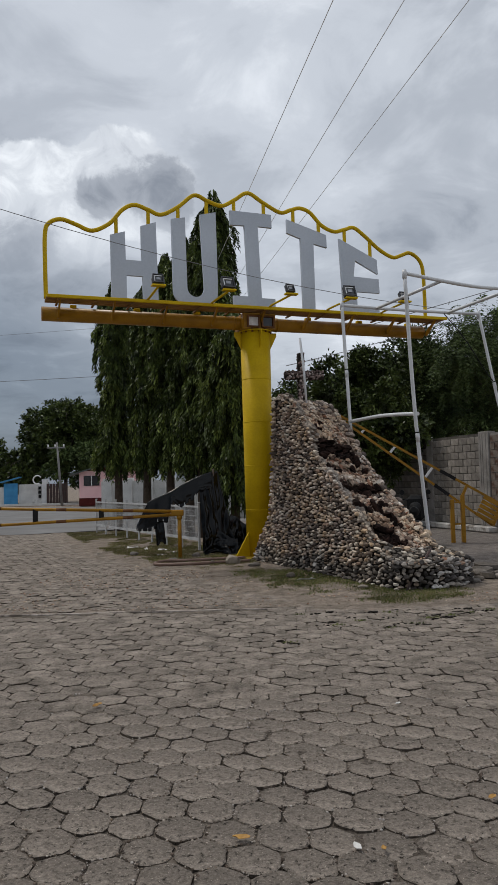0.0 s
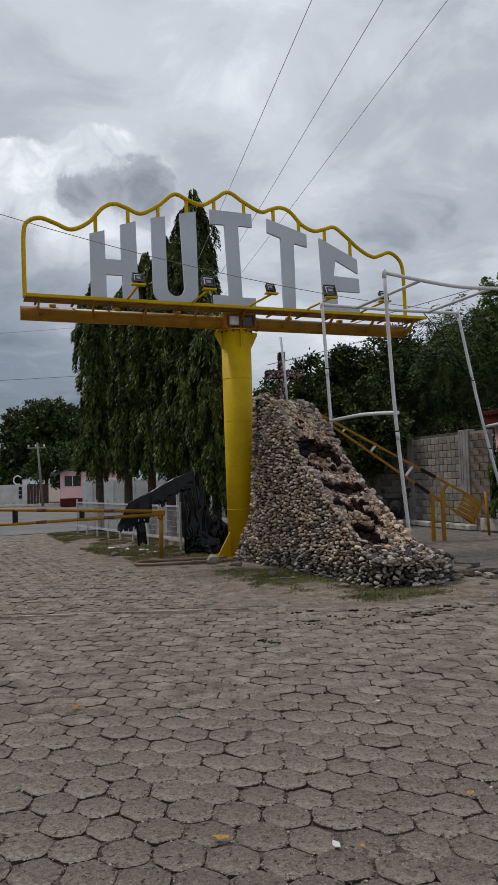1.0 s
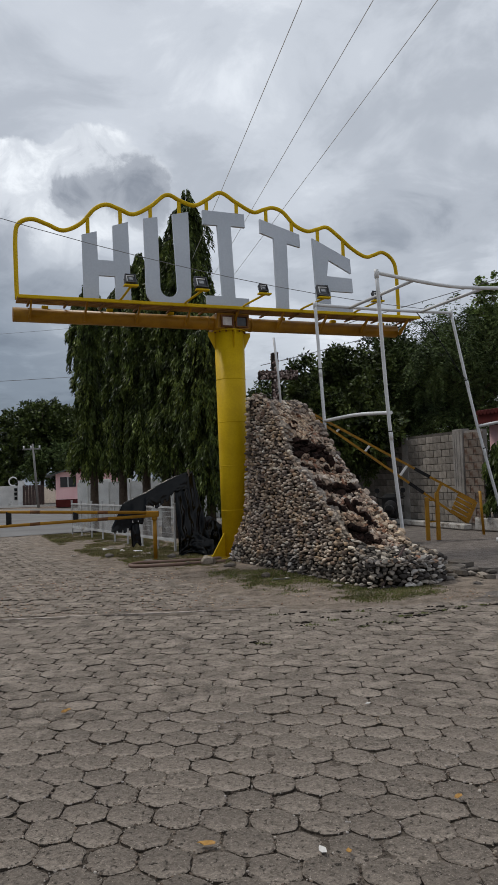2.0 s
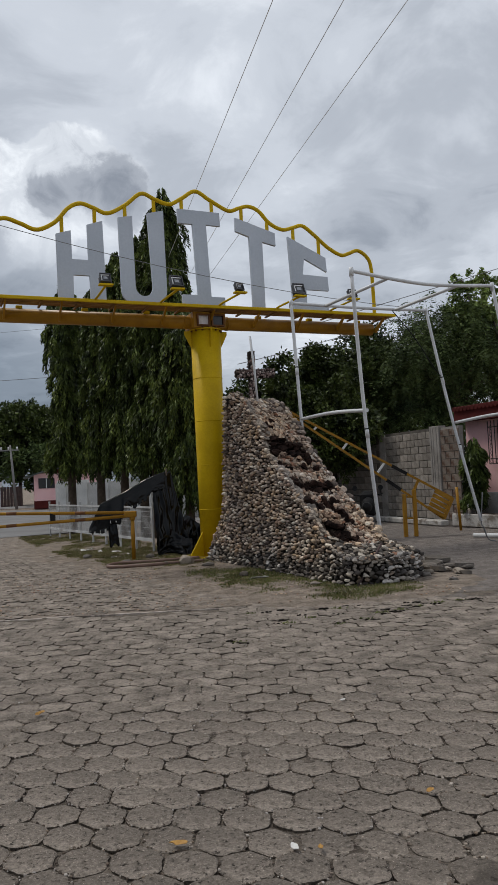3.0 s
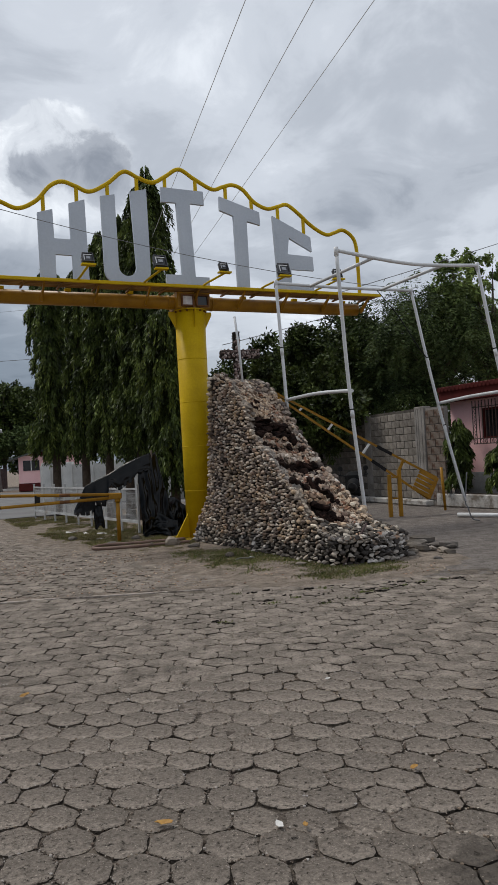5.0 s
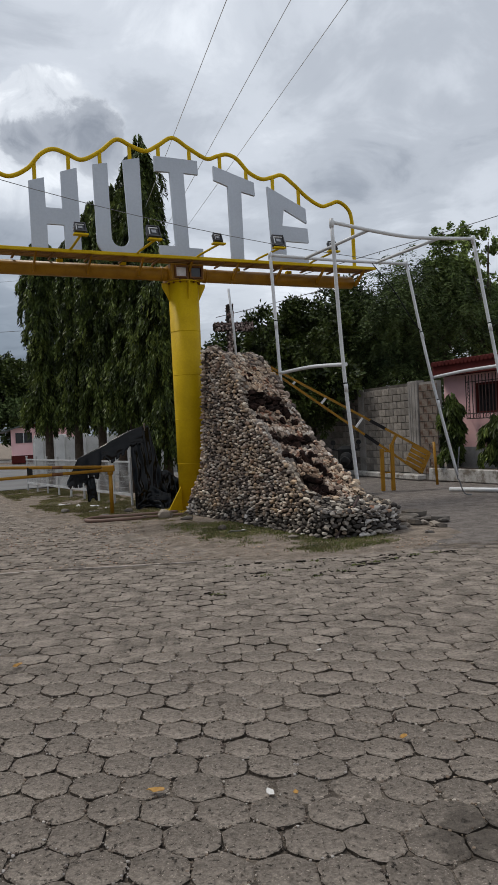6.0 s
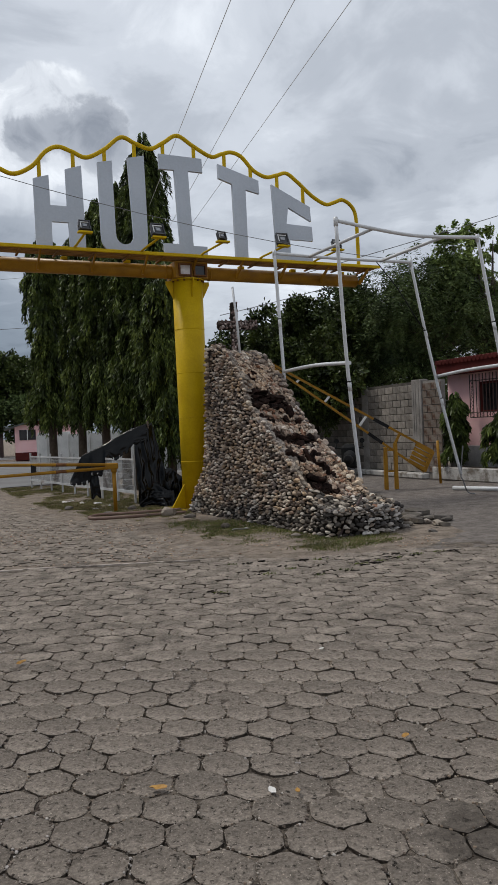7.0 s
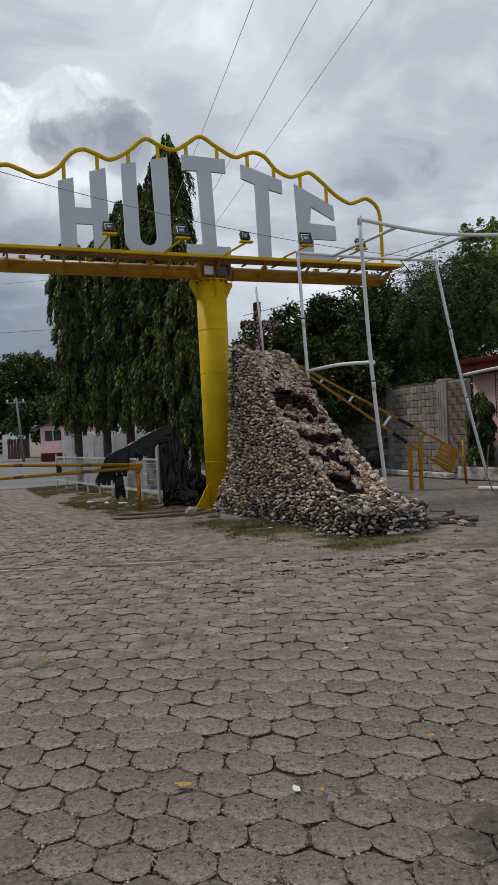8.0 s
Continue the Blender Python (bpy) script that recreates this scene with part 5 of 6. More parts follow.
    for i in range(9):
        for c in (Vector((g1 - 0.09, gy, gz0 + 0.2 + 0.1 * i)), Vector((g0 + 0.12 + (g1 - g0 - 0.2) * i / 8, gy, gz0 + 0.08))):
            ring = [c + Vector((0.04 * math.cos(a), 0, 0.045 * math.sin(a))) for a in np.linspace(0, math.tau, 9)]
            part("scroll", sweep(bmesh.new(), ring, 0.007, 5, False), IRON, win)


build_pink_house()

# ---- plants ----
def leaf_mesh(name, base, way, length, width, mat, parent, label, seed, curl=0.25):
    """Many leaves, each a bent blade of two faces."""
    rng = np.random.default_rng(seed)
    n = len(base)
    way = way / np.linalg.norm(way, axis=1)[:, None]
    rnd = rng.normal(size=(n, 3))
    side = np.cross(way, rnd)
    side /= np.linalg.norm(side, axis=1)[:, None] + 1e-9
    nor = np.cross(side, way)
    L, W = length[:, None], width[:, None]
    mid = base + way * L * 0.45
    v = np.empty((n, 5, 3))
    v[:, 0] = base
    v[:, 1] = mid + side * W / 2 + nor * W * 0.18
    v[:, 2] = mid - side * W / 2 + nor * W * 0.18
    v[:, 3] = mid
    v[:, 4] = base + way * L - nor * L * curl * rng.uniform(0.2, 1, (n, 1))
    i = np.arange(n)[:, None] * 5
    f = np.concatenate([i + np.array([[0, 1, 4, 3]]), i + np.array([[0, 3, 4, 2]])])
    me = bpy.data.meshes.new(name)
    me.vertices.add(n * 5)
    me.vertices.foreach_set("co", v.reshape(-1))
    me.loops.add(f.size)
    me.loops.foreach_set("vertex_index", f.reshape(-1).astype(np.int32))
    me.polygons.add(len(f))
    me.polygons.foreach_set("loop_start", np.arange(0, f.size, 4, dtype=np.int32))
    me.update(calc_edges=True)
    me.validate()
    me.materials.append(mat)
    ob = new(name, me)
    ob.parent = parent
    return tagged(ob, label)


def mast_tree(x, y, top, r, low, seed, label="slender mast tree with drooping dark green leaves", sprays=180, leaf=0.155):
    """A straight stem clothed in weeping sprays, with dark gaps between them."""
    rng = np.random.default_rng(seed)
    t = thing("mast_tree", pose(x, y, 0), label, "tree", "mast trees behind the fence" if top > 3 else "young mast trees by the pink house")
    bm = sweep(bmesh.new(), [(0, 0, -0.05), (0.03, 0, top * 0.3), (-0.02, 0.02, top * 0.7), (0, 0, top * 0.97)], 0.14 * min(1, top / 7), 9, True, [1.1, 0.85, 0.5, 0.1])
    part("trunk", bm, BARK, t)
    small = min(1.0, top / 5)

    def strands(z, ang, reach, start, ln, fan, per):
        """Leaf bases and outward ways along branchlets that arch out and hang down."""
        n = len(z)
        s = np.linspace(0.08, 1, per)[None, :]
        prof = r * np.clip((top - z) / (top * 0.08) + 0.32, 0.3, 1) * (1 + 0.16 * np.sin(ang * 2 + seed + z * 1.7))
        out = np.stack([np.cos(ang), np.sin(ang), np.zeros(n)], 1)
        tang = np.stack([-np.sin(ang), np.cos(ang), np.zeros(n)], 1)
        go = prof[:, None] * (start[:, None] + (reach[:, None] - start[:, None]) * np.sin(np.minimum(s * 2.2, 1.57)))
        p = out[:, None, :] * go[..., None] + tang[:, None, :] * (fan[:, None] * s)[..., None]
        p[..., 2] = z[:, None] + 0.06 - ln[:, None] * s ** 1.5
        return p.reshape(-1, 3), np.repeat(out, per, 0), np.tile(s[0], n)

    k = np.arange(sprays)
    zc = low + 0.35 + (top - low - 0.25) * ((k + rng.uniform(0, 1, sprays)) / sprays)
    ac = k * 2.399 + rng.uniform(-0.5, 0.5, sprays)
    rc = np.where(rng.random(sprays) < 0.3, rng.uniform(0.4, 0.65, sprays), rng.uniform(0.8, 1.28, sprays))
    each, per = 9, 24
    i = np.repeat(k, each)
    n = len(i)
    p, out, s = strands(zc[i] + rng.normal(scale=0.05, size=n), ac[i] + rng.normal(scale=0.09, size=n), rc[i] * rng.uniform(0.85, 1.06, n), np.full(n, 0.25), small * np.repeat(rng.uniform(0.55, 1.0, sprays), each) * rng.uniform(0.75, 1.1, n), rng.normal(scale=0.06, size=n), per)
    fill = int(sprays * 2.0)
    zf = rng.uniform(low + 0.35, top - 0.1, fill)
    p2, out2, s2 = strands(zf, rng.uniform(0, math.tau, fill), rng.uniform(0.3, 0.62, fill), np.full(fill, 0.1), small * rng.uniform(0.4, 0.8, fill), rng.normal(scale=0.05, size=fill), per)
    # outer leaves picked for the paler tone that paints sunlit tips
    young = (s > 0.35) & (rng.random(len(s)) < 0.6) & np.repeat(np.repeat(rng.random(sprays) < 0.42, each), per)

    def leaves(name, p, out, mat, lab, sd):
        m = len(p)
        turn = rng.uniform(0, math.tau, m)
        way = np.stack([np.cos(turn), np.sin(turn), np.zeros(m)], 1) * rng.uniform(0.15, 0.7, (m, 1)) + out * 0.3 + np.array([0, 0, -0.95])
        keep = p[:, 2] > low - 0.35 * rng.random(m)
        p, way = p[keep], way[keep]
        m = len(p)
        leaf_mesh(name, p, way, leaf * rng.uniform(0.65, 1.25, m), leaf * 0.27 * rng.uniform(0.7, 1.3, m), mat, t, lab, sd)

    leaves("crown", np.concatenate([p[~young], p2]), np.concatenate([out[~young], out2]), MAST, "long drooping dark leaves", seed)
    leaves("lit_leaves", p[young], out[young], MASTLIT, "yellow-green younger leaves, brightened as sunlit tips", seed + 50)
    return t


def broad_tree(x, y, blobs, seed, mat, leaf, count, label, trunk_h, droop=0.3, squash=1.0, name="tree", frond=0.0):
    """Trunk, limbs to each clump, and clumps of leafy sprays round them; frond gives the length of feathery, drooping ones."""
    rng = np.random.default_rng(seed)
    t = thing(name, pose(x, y, 0), label, "tree")
    bm = sweep(bmesh.new(), [(0, 0, -0.05), (0.05, 0.05, trunk_h * 0.5), (0, 0, trunk_h)], 0.2, 9, True, [1.15, 0.9, 0.7])
    part("trunk", bm, BARK, t)
    base, way = [], []
    vol = sum(b[3] ** 2 for b in blobs)
    for bx, by, bz, br in blobs:
        c = np.array([bx, by, bz])
        part("limb", sweep(bmesh.new(), [(0, 0, trunk_h * 0.9), (bx * 0.45, by * 0.45, trunk_h + (bz - trunk_h) * 0.6), (bx, by, bz)], 0.09, 6, True, [1, 0.7, 0.2]), BARK, t)
        # each clump is a swarm of sprays of its own
        m = 28
        ns = max(6, int(count * br ** 2 / vol / m))
        d = rng.normal(size=(ns, 3))
        d /= np.linalg.norm(d, axis=1)[:, None]
        cen = c + d * br * rng.uniform(0.5, 1.0, (ns, 1)) * np.array([1, 1, squash])
        if frond:
            s = np.linspace(0, 1, m)[None, :, None]
            flat = d * np.array([1, 1, 0.3]) + rng.normal(scale=0.3, size=(ns, 3))
            flat /= np.linalg.norm(flat, axis=1)[:, None]
            ln = frond * rng.uniform(0.6, 1.2, (ns, 1, 1))
            p = cen[:, None, :] + flat[:, None, :] * ln * np.sin(s * 1.4) + np.array([0, 0, -1.0]) * ln * 0.8 * s ** 2
            sidew = np.cross(flat, np.array([0, 0, 1.0]))
            sign = np.where(np.arange(m) % 2, 1.0, -1.0)[None, :, None]
            w = sidew[:, None, :] * sign + flat[:, None, :] * 0.5 + np.array([0, 0, -droop]) + rng.normal(scale=0.15, size=(ns, m, 3))
        else:
            p = cen[:, None, :] + rng.normal(scale=br * 0.13, size=(ns, m, 3))
            w = d[:, None, :] * 0.9 + rng.normal(scale=0.6, size=(ns, m, 3)) + np.array([0, 0, -droop])
        base.append(p.reshape(-1, 3))
        way.append(w.reshape(-1, 3))
        if frond:
            q = c + rng.normal(size=(ns * 10, 3)) * br * 0.4
            base.append(q)
            way.append(rng.normal(size=q.shape) + np.array([0, 0, -0.5]))
    base, way = np.concatenate(base), np.concatenate(way)
    n = len(base)
    wide = 0.24 if frond else 0.6
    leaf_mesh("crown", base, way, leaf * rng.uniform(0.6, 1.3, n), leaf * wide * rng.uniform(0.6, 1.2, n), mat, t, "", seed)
    return t


def clumps(rng, centre, radii, count, size):
    out = []
    for _ in range(count):
        while True:
            d = [rng.uniform(-1, 1) for _ in range(3)]
            if sum(a * a for a in d) < 1:
                break
        out.append(tuple(c + a * r for c, a, r in zip(centre, d, radii)) + (size * rng.uniform(0.7, 1.25),))
    return out


def build_plants():
    mast_tree(-4.45, 25.2, 8.4, 0.56, 2.0, 21)
    mast_tree(-3.35, 24.2, 8.0, 0.48, 2.0, 22, sprays=135)
    mast_tree(-2.52, 23.5, 8.75, 0.53, 2.05, 23)
    mast_tree(-1.86, 22.8, 9.05, 0.46, 2.05, 24, sprays=150)
    mast_tree(-1.45, 22.3, 8.3, 0.48, 1.95, 27, sprays=145)
    mast_tree(-0.90, 21.8, 10.05, 0.6, 1.8, 25, "tallest mast tree, drooping dark green leaves above the sign", 200)
    mast_tree(-0.42, 19.8, 6.3, 0.62, 0.9, 26, "mast tree whose leaves hang low beside the column", 150)
    mast_tree(7.25, 19.75, 2.2, 0.25, 0.35, 31, "young mast tree in the raised bed before the pink house", 24, 0.2)
    mast_tree(8.0, 18.6, 1.65, 0.31, 0.3, 32, "small bushy mast sapling in the raised bed", 20, 0.2)
    rng = random.Random(2)
    broad_tree(2.9, 25.5, clumps(rng, (0, 0, 3.7), (1.5, 1.3, 1.7), 20, 0.6), 41, BROAD, 0.155, 24000, "dense broad-leaved tree behind the block wall", 2.4)
    broad_tree(4.3, 25.4, clumps(rng, (0.3, -0.9, 3.1), (1.1, 0.7, 1.3), 15, 0.55), 46, BROAD, 0.155, 18000, "low leafy tree hanging over the block wall", 1.6)
    broad_tree(4.6, 27.0, clumps(rng, (0, 0, 4.6), (1.6, 1.1, 1.5), 20, 0.62), 47, BROAD, 0.16, 24000, "dark leafy tree behind the mound", 2.4)
    broad_tree(6.2, 27.6, clumps(rng, (0, 0, 4.5), (1.6, 1.4, 1.8), 22, 0.7), 42, BROAD, 0.16, 26000, "dense dark broad-leaved tree behind the block wall", 2.8)
    broad_tree(8.7, 26.4, clumps(rng, (0, 0, 4.6), (2.6, 1.6, 2.5), 44, 0.8), 43, FEATHER, 0.17, 60000, "feathery dark green tree behind the pink house", 3.0, 0.5, frond=1.0)
    broad_tree(11.3, 26.8, clumps(rng, (-0.2, 0, 6.6), (2.3, 1.5, 2.7), 44, 0.5), 44, AIRY, 0.17, 17000, "tall airy tree with bright sparse leaves", 3.2, 0.5)
    broad_tree(0.9, 28.2, clumps(rng, (0.4, 0, 4.3), (1.4, 1.0, 1.1), 16, 0.6), 45, BROAD, 0.16, 15000, "dark bush-like tree beyond the mound", 1.8)
    # far street
    broad_tree(-18.3, 74, clumps(rng, (0, 0, 6.6), (3.4, 2.5, 3.0), 40, 1.2), 51, BROAD, 0.34, 30000, "large round-crowned tree at the far street", 4)
    broad_tree(-15.4, 75, clumps(rng, (0, 0, 6.0), (2.6, 2.2, 2.9), 26, 1.15), 55, BROAD, 0.34, 18000, "round-crowned tree behind the far pink house", 3.5)
    broad_tree(-24.5, 72, clumps(rng, (0, 0, 3.4), (4.6, 2.5, 2.4), 36, 1.1), 52, BROAD, 0.34, 26000, "low spreading dark trees over the white wall", 2.5)
    broad_tree(-32, 74, clumps(rng, (0, 0, 3.6), (4.8, 2.5, 2.8), 30, 1.4), 53, BROAD, 0.4, 16000, "low spreading dark trees over the white wall", 2.5)
    broad_tree(-14, 70, clumps(rng, (0, 0, 3.2), (4.8, 2.0, 1.9), 32, 1.0), 54, FEATHER, 0.34, 24000, "greener trees behind the far pink house", 2.5)


build_plants()


def build_far_street():
    h = thing("far_pink_house", pose(-12.93, 56.6, 0, 0, 0, 12), "small pink house with maroon base across the street", "house")
    part("wall", boxed((0, 0, 0.58), (4.6, 4.2, 2.62)), PINK, h)
    part("base_band", boxed((-0.03, -0.03, 0), (4.63, 4.23, 0.58)), MAROON, h, "maroon painted base")
    part("roof", prism([(-0.75, 2.38), (1.5, 3.02), (5.1, 2.72), (5.1, 2.64), (1.5, 2.92), (-0.75, 2.28)], 5.4, Matrix.Translation((0, -0.6, 0))), ROOF, h, "low sheet-metal roof")
    # the gable's shade under the roof is put in as dark maroon
    part("gable", prism([(0.02, 2.62), (1.5, 2.9), (4.58, 2.65), (4.58, 2.62)], 0.15, Matrix.Translation((0, 0.02, 0))), MAROON, h, "gable under the roof, coloured maroon for its shade")
    w = part("window", boxed((0.33, -0.05, 1.50), (1.50, -0.01, 2.26)), DARKGLASS, h)
    part("mullion", boxed((0.87, -0.08, 1.50), (0.93, -0.051, 2.26)), WHITE, w)
    part("side_window", boxed((-0.05, 0.7, 1.3), (-0.01, 1.5, 2.2)), DARKGLASS, h)
    part("side_window", boxed((-0.05, 2.2, 1.0), (-0.01, 3.1, 2.2)), DARKGLASS, h)
    p = thing("utility_pole", pose(-14.6, 57.5, 0), "leaning concrete utility pole with crossarm", "pole")
    part("shaft", sweep(bmesh.new(), [(0.12, 0, 0), (-0.22, 0, 4.9)], 0.11, 10, True, [1, 0.6]), POLEWOOD, p)
    part("crossarm", boxed((-1.0, -0.05, 4.45), (0.4, 0.05, 4.55)), POLEWOOD, p)
    for x in (-0.9, -0.35, 0.3):
        part("insulator", sweep(bmesh.new(), [(x, 0, 4.55), (x, 0, 4.75)], 0.06, 8), WHITE, p)
    g = thing("white_boundary_wall", pose(-19.2, 62, 0, 0, 0, -3), "stained white boundary wall along the far street", "wall")
    part("wall", boxed((-16, 0, 0), (-1.2, 0.2, 1.55)), WHITEWASH, g)
    part("wall", boxed((0.0, 0, 0), (2.0, 0.2, 1.75)), WHITEWASH, g)
    part("gate_post", boxed((2.0, -0.1, 0), (2.4, 0.35, 2.15)), WHITE, g)
    ring = [(1.55 + 0.35 * math.cos(a), 0.1, 2.1 + 0.35 * math.sin(a)) for a in np.linspace(0.6, 5.2, 14)]
    part("ring_ornament", sweep(bmesh.new(), ring, 0.06, 6), WHITE, g, "white crescent ornament")
    for k in range(3):
        part("tile_sign", boxed((1.7, -0.13, 0.6 + 0.35 * k), (1.9, -0.001, 0.85 + 0.35 * k)), BLACK, g, "small dark plaque")
    part("kerb_strip", boxed((-16, -1.2, 0), (8, -0.9, 0.15)), WHITEWASH, g)
    b = thing("blue_gate", pose(-20.5, 61.9, 0, 0, 0, -3), "bright blue sheet-metal gate with small roof", "gate")
    part("gate_leaf", boxed((0.1, 0, 0), (1.25, 0.08, 1.85)), BLUE, b)
    part("gate_roof", prism([(-0.1, 1.9), (1.5, 2.3), (1.5, 2.38), (-0.1, 2.0)], 0.6, Matrix.Translation((0, -0.3, 0))), BLUE, b)
    d = thing("dark_gate", pose(-16.75, 61.5, 0), "dark slatted gate beside the wall", "gate")
    for k in range(7):
        part("slat", boxed((0.0 + 0.25 * k, 0, 0), (0.22 + 0.25 * k, 0.05, 1.75)), IRON, d)
    # pale row of piers seen under the mast trees
    w = thing("white_pier_wall", pose(-6.1, 33.5, 0, 0, 0, -6), "whitewashed garden wall with pale piers", "wall")
    part("wall", boxed((-0.6, 0.05, 0), (7.4, 0.22, 1.72)), WHITEWASH, w)
    for k in range(8):
        part("pier", boxed((-0.5 + 0.95 * k, -0.08, 0), (-0.1 + 0.95 * k, 0.34, 1.84), 0.02), WHITEWASH, w)


build_far_street()


def build_wires():
    n = 0
    for a, b in (((1.754, 7, 8.0), (-2.3, 30, 8.0)), ((2.83, 6.5, 8.0), (-2.0, 33, 8.0)), ((3.876, 6, 8.0), (-1.4, 32.3, 8.0))):
        w = thing("power_line", pose(*a), "overhead power line strung across the sky", "wire", "overhead wires")
        d = Vector(b) - Vector(a)
        pts = [d * t - Vector((0, 0, 0.02 * 4 * t * (1 - t))) for t in np.linspace(0, 1, 14)]
        part("strand", sweep(bmesh.new(), pts, 0.006, 6), ZINC, w)
    for a, b, sag, r in (((-6.5, 11.6, 6.97), (4.5, 15.75, 5.10), 0.36, 0.006), ((2.3, 17.0, 4.95), (14, 17, 8.16), 0.06, 0.008), ((0.9, 17, 4.2), (6, 21, 6.0), 0.05, 0.008), ((-40, 60, 10.0), (-7.5, 64.4, 11.15), 0.22, 0.02), ((-40, 64, 14.2), (-7.5, 64.4, 15.5), 0.22, 0.012)):
        w = thing("cable_span", pose(*a), "thin dark cable spanning across the view", "wire", "overhead wires")
        d = Vector(b) - Vector(a)
        pts = [d * t - Vector((0, 0, sag * 4 * t * (1 - t))) for t in np.linspace(0, 1, 14)]
        part("strand", sweep(bmesh.new(), pts, r, 6), CABLE, w)
    for x, y, top in ((-40, 60, 10.1), (-40, 64, 14.3), (-7.5, 64.4, 15.6)):
        p = thing("cable_pole", pose(x, y, 0), "tall concrete pole carrying the far cables", "pole")
        part("shaft", sweep(bmesh.new(), [(0, 0, -0.05), (0, 0, top)], 0.16, 10, True, [1, 0.6]), POLEWOOD, p)


build_wires()


# ---- verge, grass and small things ----
VERGE = [(-6.2, 24.9), (-4.6, 20.6), (-3.1, 16.9), (-2.0, 14.9), (-1.0, 14.0), (-0.45, 12.7), (0.1, 11.4), (0.57, 10.6), (1.0, 9.9), (1.34, 9.40), (2.06, 9.45), (2.6, 9.8), (3.1, 10.15), (3.6, 11.0), (3.0, 13.0), (1.0, 15.5), (0.3, 16.6), (-2, 21), (-4.4, 25.4)]


def inside(p, poly):
    hit = False
    for (x0, y0), (x1, y1) in zip(poly, poly[1:] + poly[:1]):
        if (y0 > p[1]) != (y1 > p[1]) and p[0] < (x1 - x0) * (p[1] - y0) / (y1 - y0) + x0:
            hit = not hit
    return hit


def build_verge():
    def depth_in(p):
        """How far inside the verge's outline a point lies."""
        d = 9.0
        for (x0, y0), (x1, y1) in zip(VERGE, VERGE[1:] + VERGE[:1]):
            t = max(0, min(1, ((p[0] - x0) * (x1 - x0) + (p[1] - y0) * (y1 - y0)) / ((x1 - x0) ** 2 + (y1 - y0) ** 2)))
            d = min(d, math.hypot(p[0] - x0 - t * (x1 - x0), p[1] - y0 - t * (y1 - y0)))
        return d if inside(p, VERGE) else -d

    bm = bmesh.new()
    step, keep = 0.14, {}
    for j in range(118):
        for i in range(84):
            p = (-7.6 + step * i, 9.0 + step * j)
            d = depth_in(p)
            if d > -0.75:
                z = 0.012 + 0.05 * min(0.0, d + 0.05) + 0.012 * noise.noise((p[0] * 2.2, p[1] * 2.2, 1)) + 0.010 * noise.noise((p[0] * 9, p[1] * 9, 4))
                keep[i, j] = bm.verts.new((p[0], p[1], z))
    for (i, j), v in keep.items():
        q = [keep.get(k) for k in ((i, j), (i + 1, j), (i + 1, j + 1), (i, j + 1))]
        if all(q):
            bm.faces.new(q)
    tagged(part("verge", bm, EARTH), "bare trodden earth verge round the sign and fence", "verge", kind="structure")
    # weeds in the seam where the paving stops
    g = np.random.default_rng(6)
    tufts = [(0.92, 8.2), (1.2, 8.42), (1.44, 8.0), (1.78, 8.18), (2.0, 8.5), (2.26, 8.62), (2.5, 8.75), (2.81, 8.91), (3.1, 9.0), (0.55, 8.9), (1.6, 8.9), (0.35, 7.4)]
    base = np.concatenate([np.array([(x, y, 0.0)]) + g.normal(scale=(0.04, 0.022, 0), size=(36, 3)) for x, y in tufts])
    way = g.normal(scale=0.7, size=(len(base), 3)) + np.array([0, 0, 0.6])
    way[:, 2] = np.abs(way[:, 2]) + 0.05
    tagged(leaf_mesh("weeds", base, way, g.uniform(0.012, 0.035, len(base)), np.full(len(base), 0.010), GRASS, None, "", 5), "low weeds in the seam of the paving", "weeds", kind="stuff")
    rng = random.Random(77)
    # clods of dark soil and litter caught in the same seam
    cv, cf = [], []
    lump = pebble(rng, 1)
    for x, y in tufts * 2:
        cx, cy = x + rng.gauss(0, 0.16), y + rng.gauss(0, 0.10)
        for k in range(rng.choice((4, 7, 11))):
            b = rng.uniform(0.012, 0.04)
            c = Vector((cx + rng.gauss(0, 0.05), cy + rng.gauss(0, 0.018), 0.004))
            n = len(cv)
            cv += [Vector((q.x * b * 1.2, q.y * b, q.z * b * 0.7)) + c for q in lump[0]]
            cf += [tuple(i + n for i in f) for f in lump[1]]
    tagged(raw_mesh("soil_clods", cv, cf, MORTAR, None), "dark clods of soil in the seam of the paving", "soil", kind="stuff")
    green, dry = [], []
    while len(green) < 24000:
        p = (rng.uniform(-6.3, 3.7), rng.uniform(9.3, 25))
        if not inside(p, VERGE):
            continue
        front = p[1] < 13.2
        dens = noise.noise((p[0] * 1.1, p[1] * 0.6, 2)) + 0.6 * noise.noise((p[0] * 5, p[1] * 3, 7))
        near_mound = max(0.0, 1 - abs((p[0] - 0.14) * 0.87 + (p[1] - 14.1) * 0.49 + 0.2) / 1.25, 1 - abs(p[1] - 9.85) / 0.55 if p[0] > 1.4 else 0.0) if front else 0
        if 0.6 * dens + 0.8 * near_mound < (0.18 + 0.34 * rng.random() if front else -0.12 + 0.2 * rng.random()):
            continue
        (green if rng.random() < (0.62 if front else 0.36) else dry).append(p)
    for pts, mat, name, lab in ((green, GRASS, "grass", "short patchy green grass on the verge"), (dry, STRAW, "dry_grass", "dry yellow grass on the verge")):
        n = len(pts)
        base = np.array([(x, y, 0.0) for x, y in pts])
        g = np.random.default_rng(n)
        base = np.repeat(base, 3, 0) + g.normal(scale=0.035, size=(n * 3, 3)) * np.array([1, 1, 0])
        way = g.normal(scale=0.5, size=(n * 3, 3)) + np.array([0, 0, 1.0])
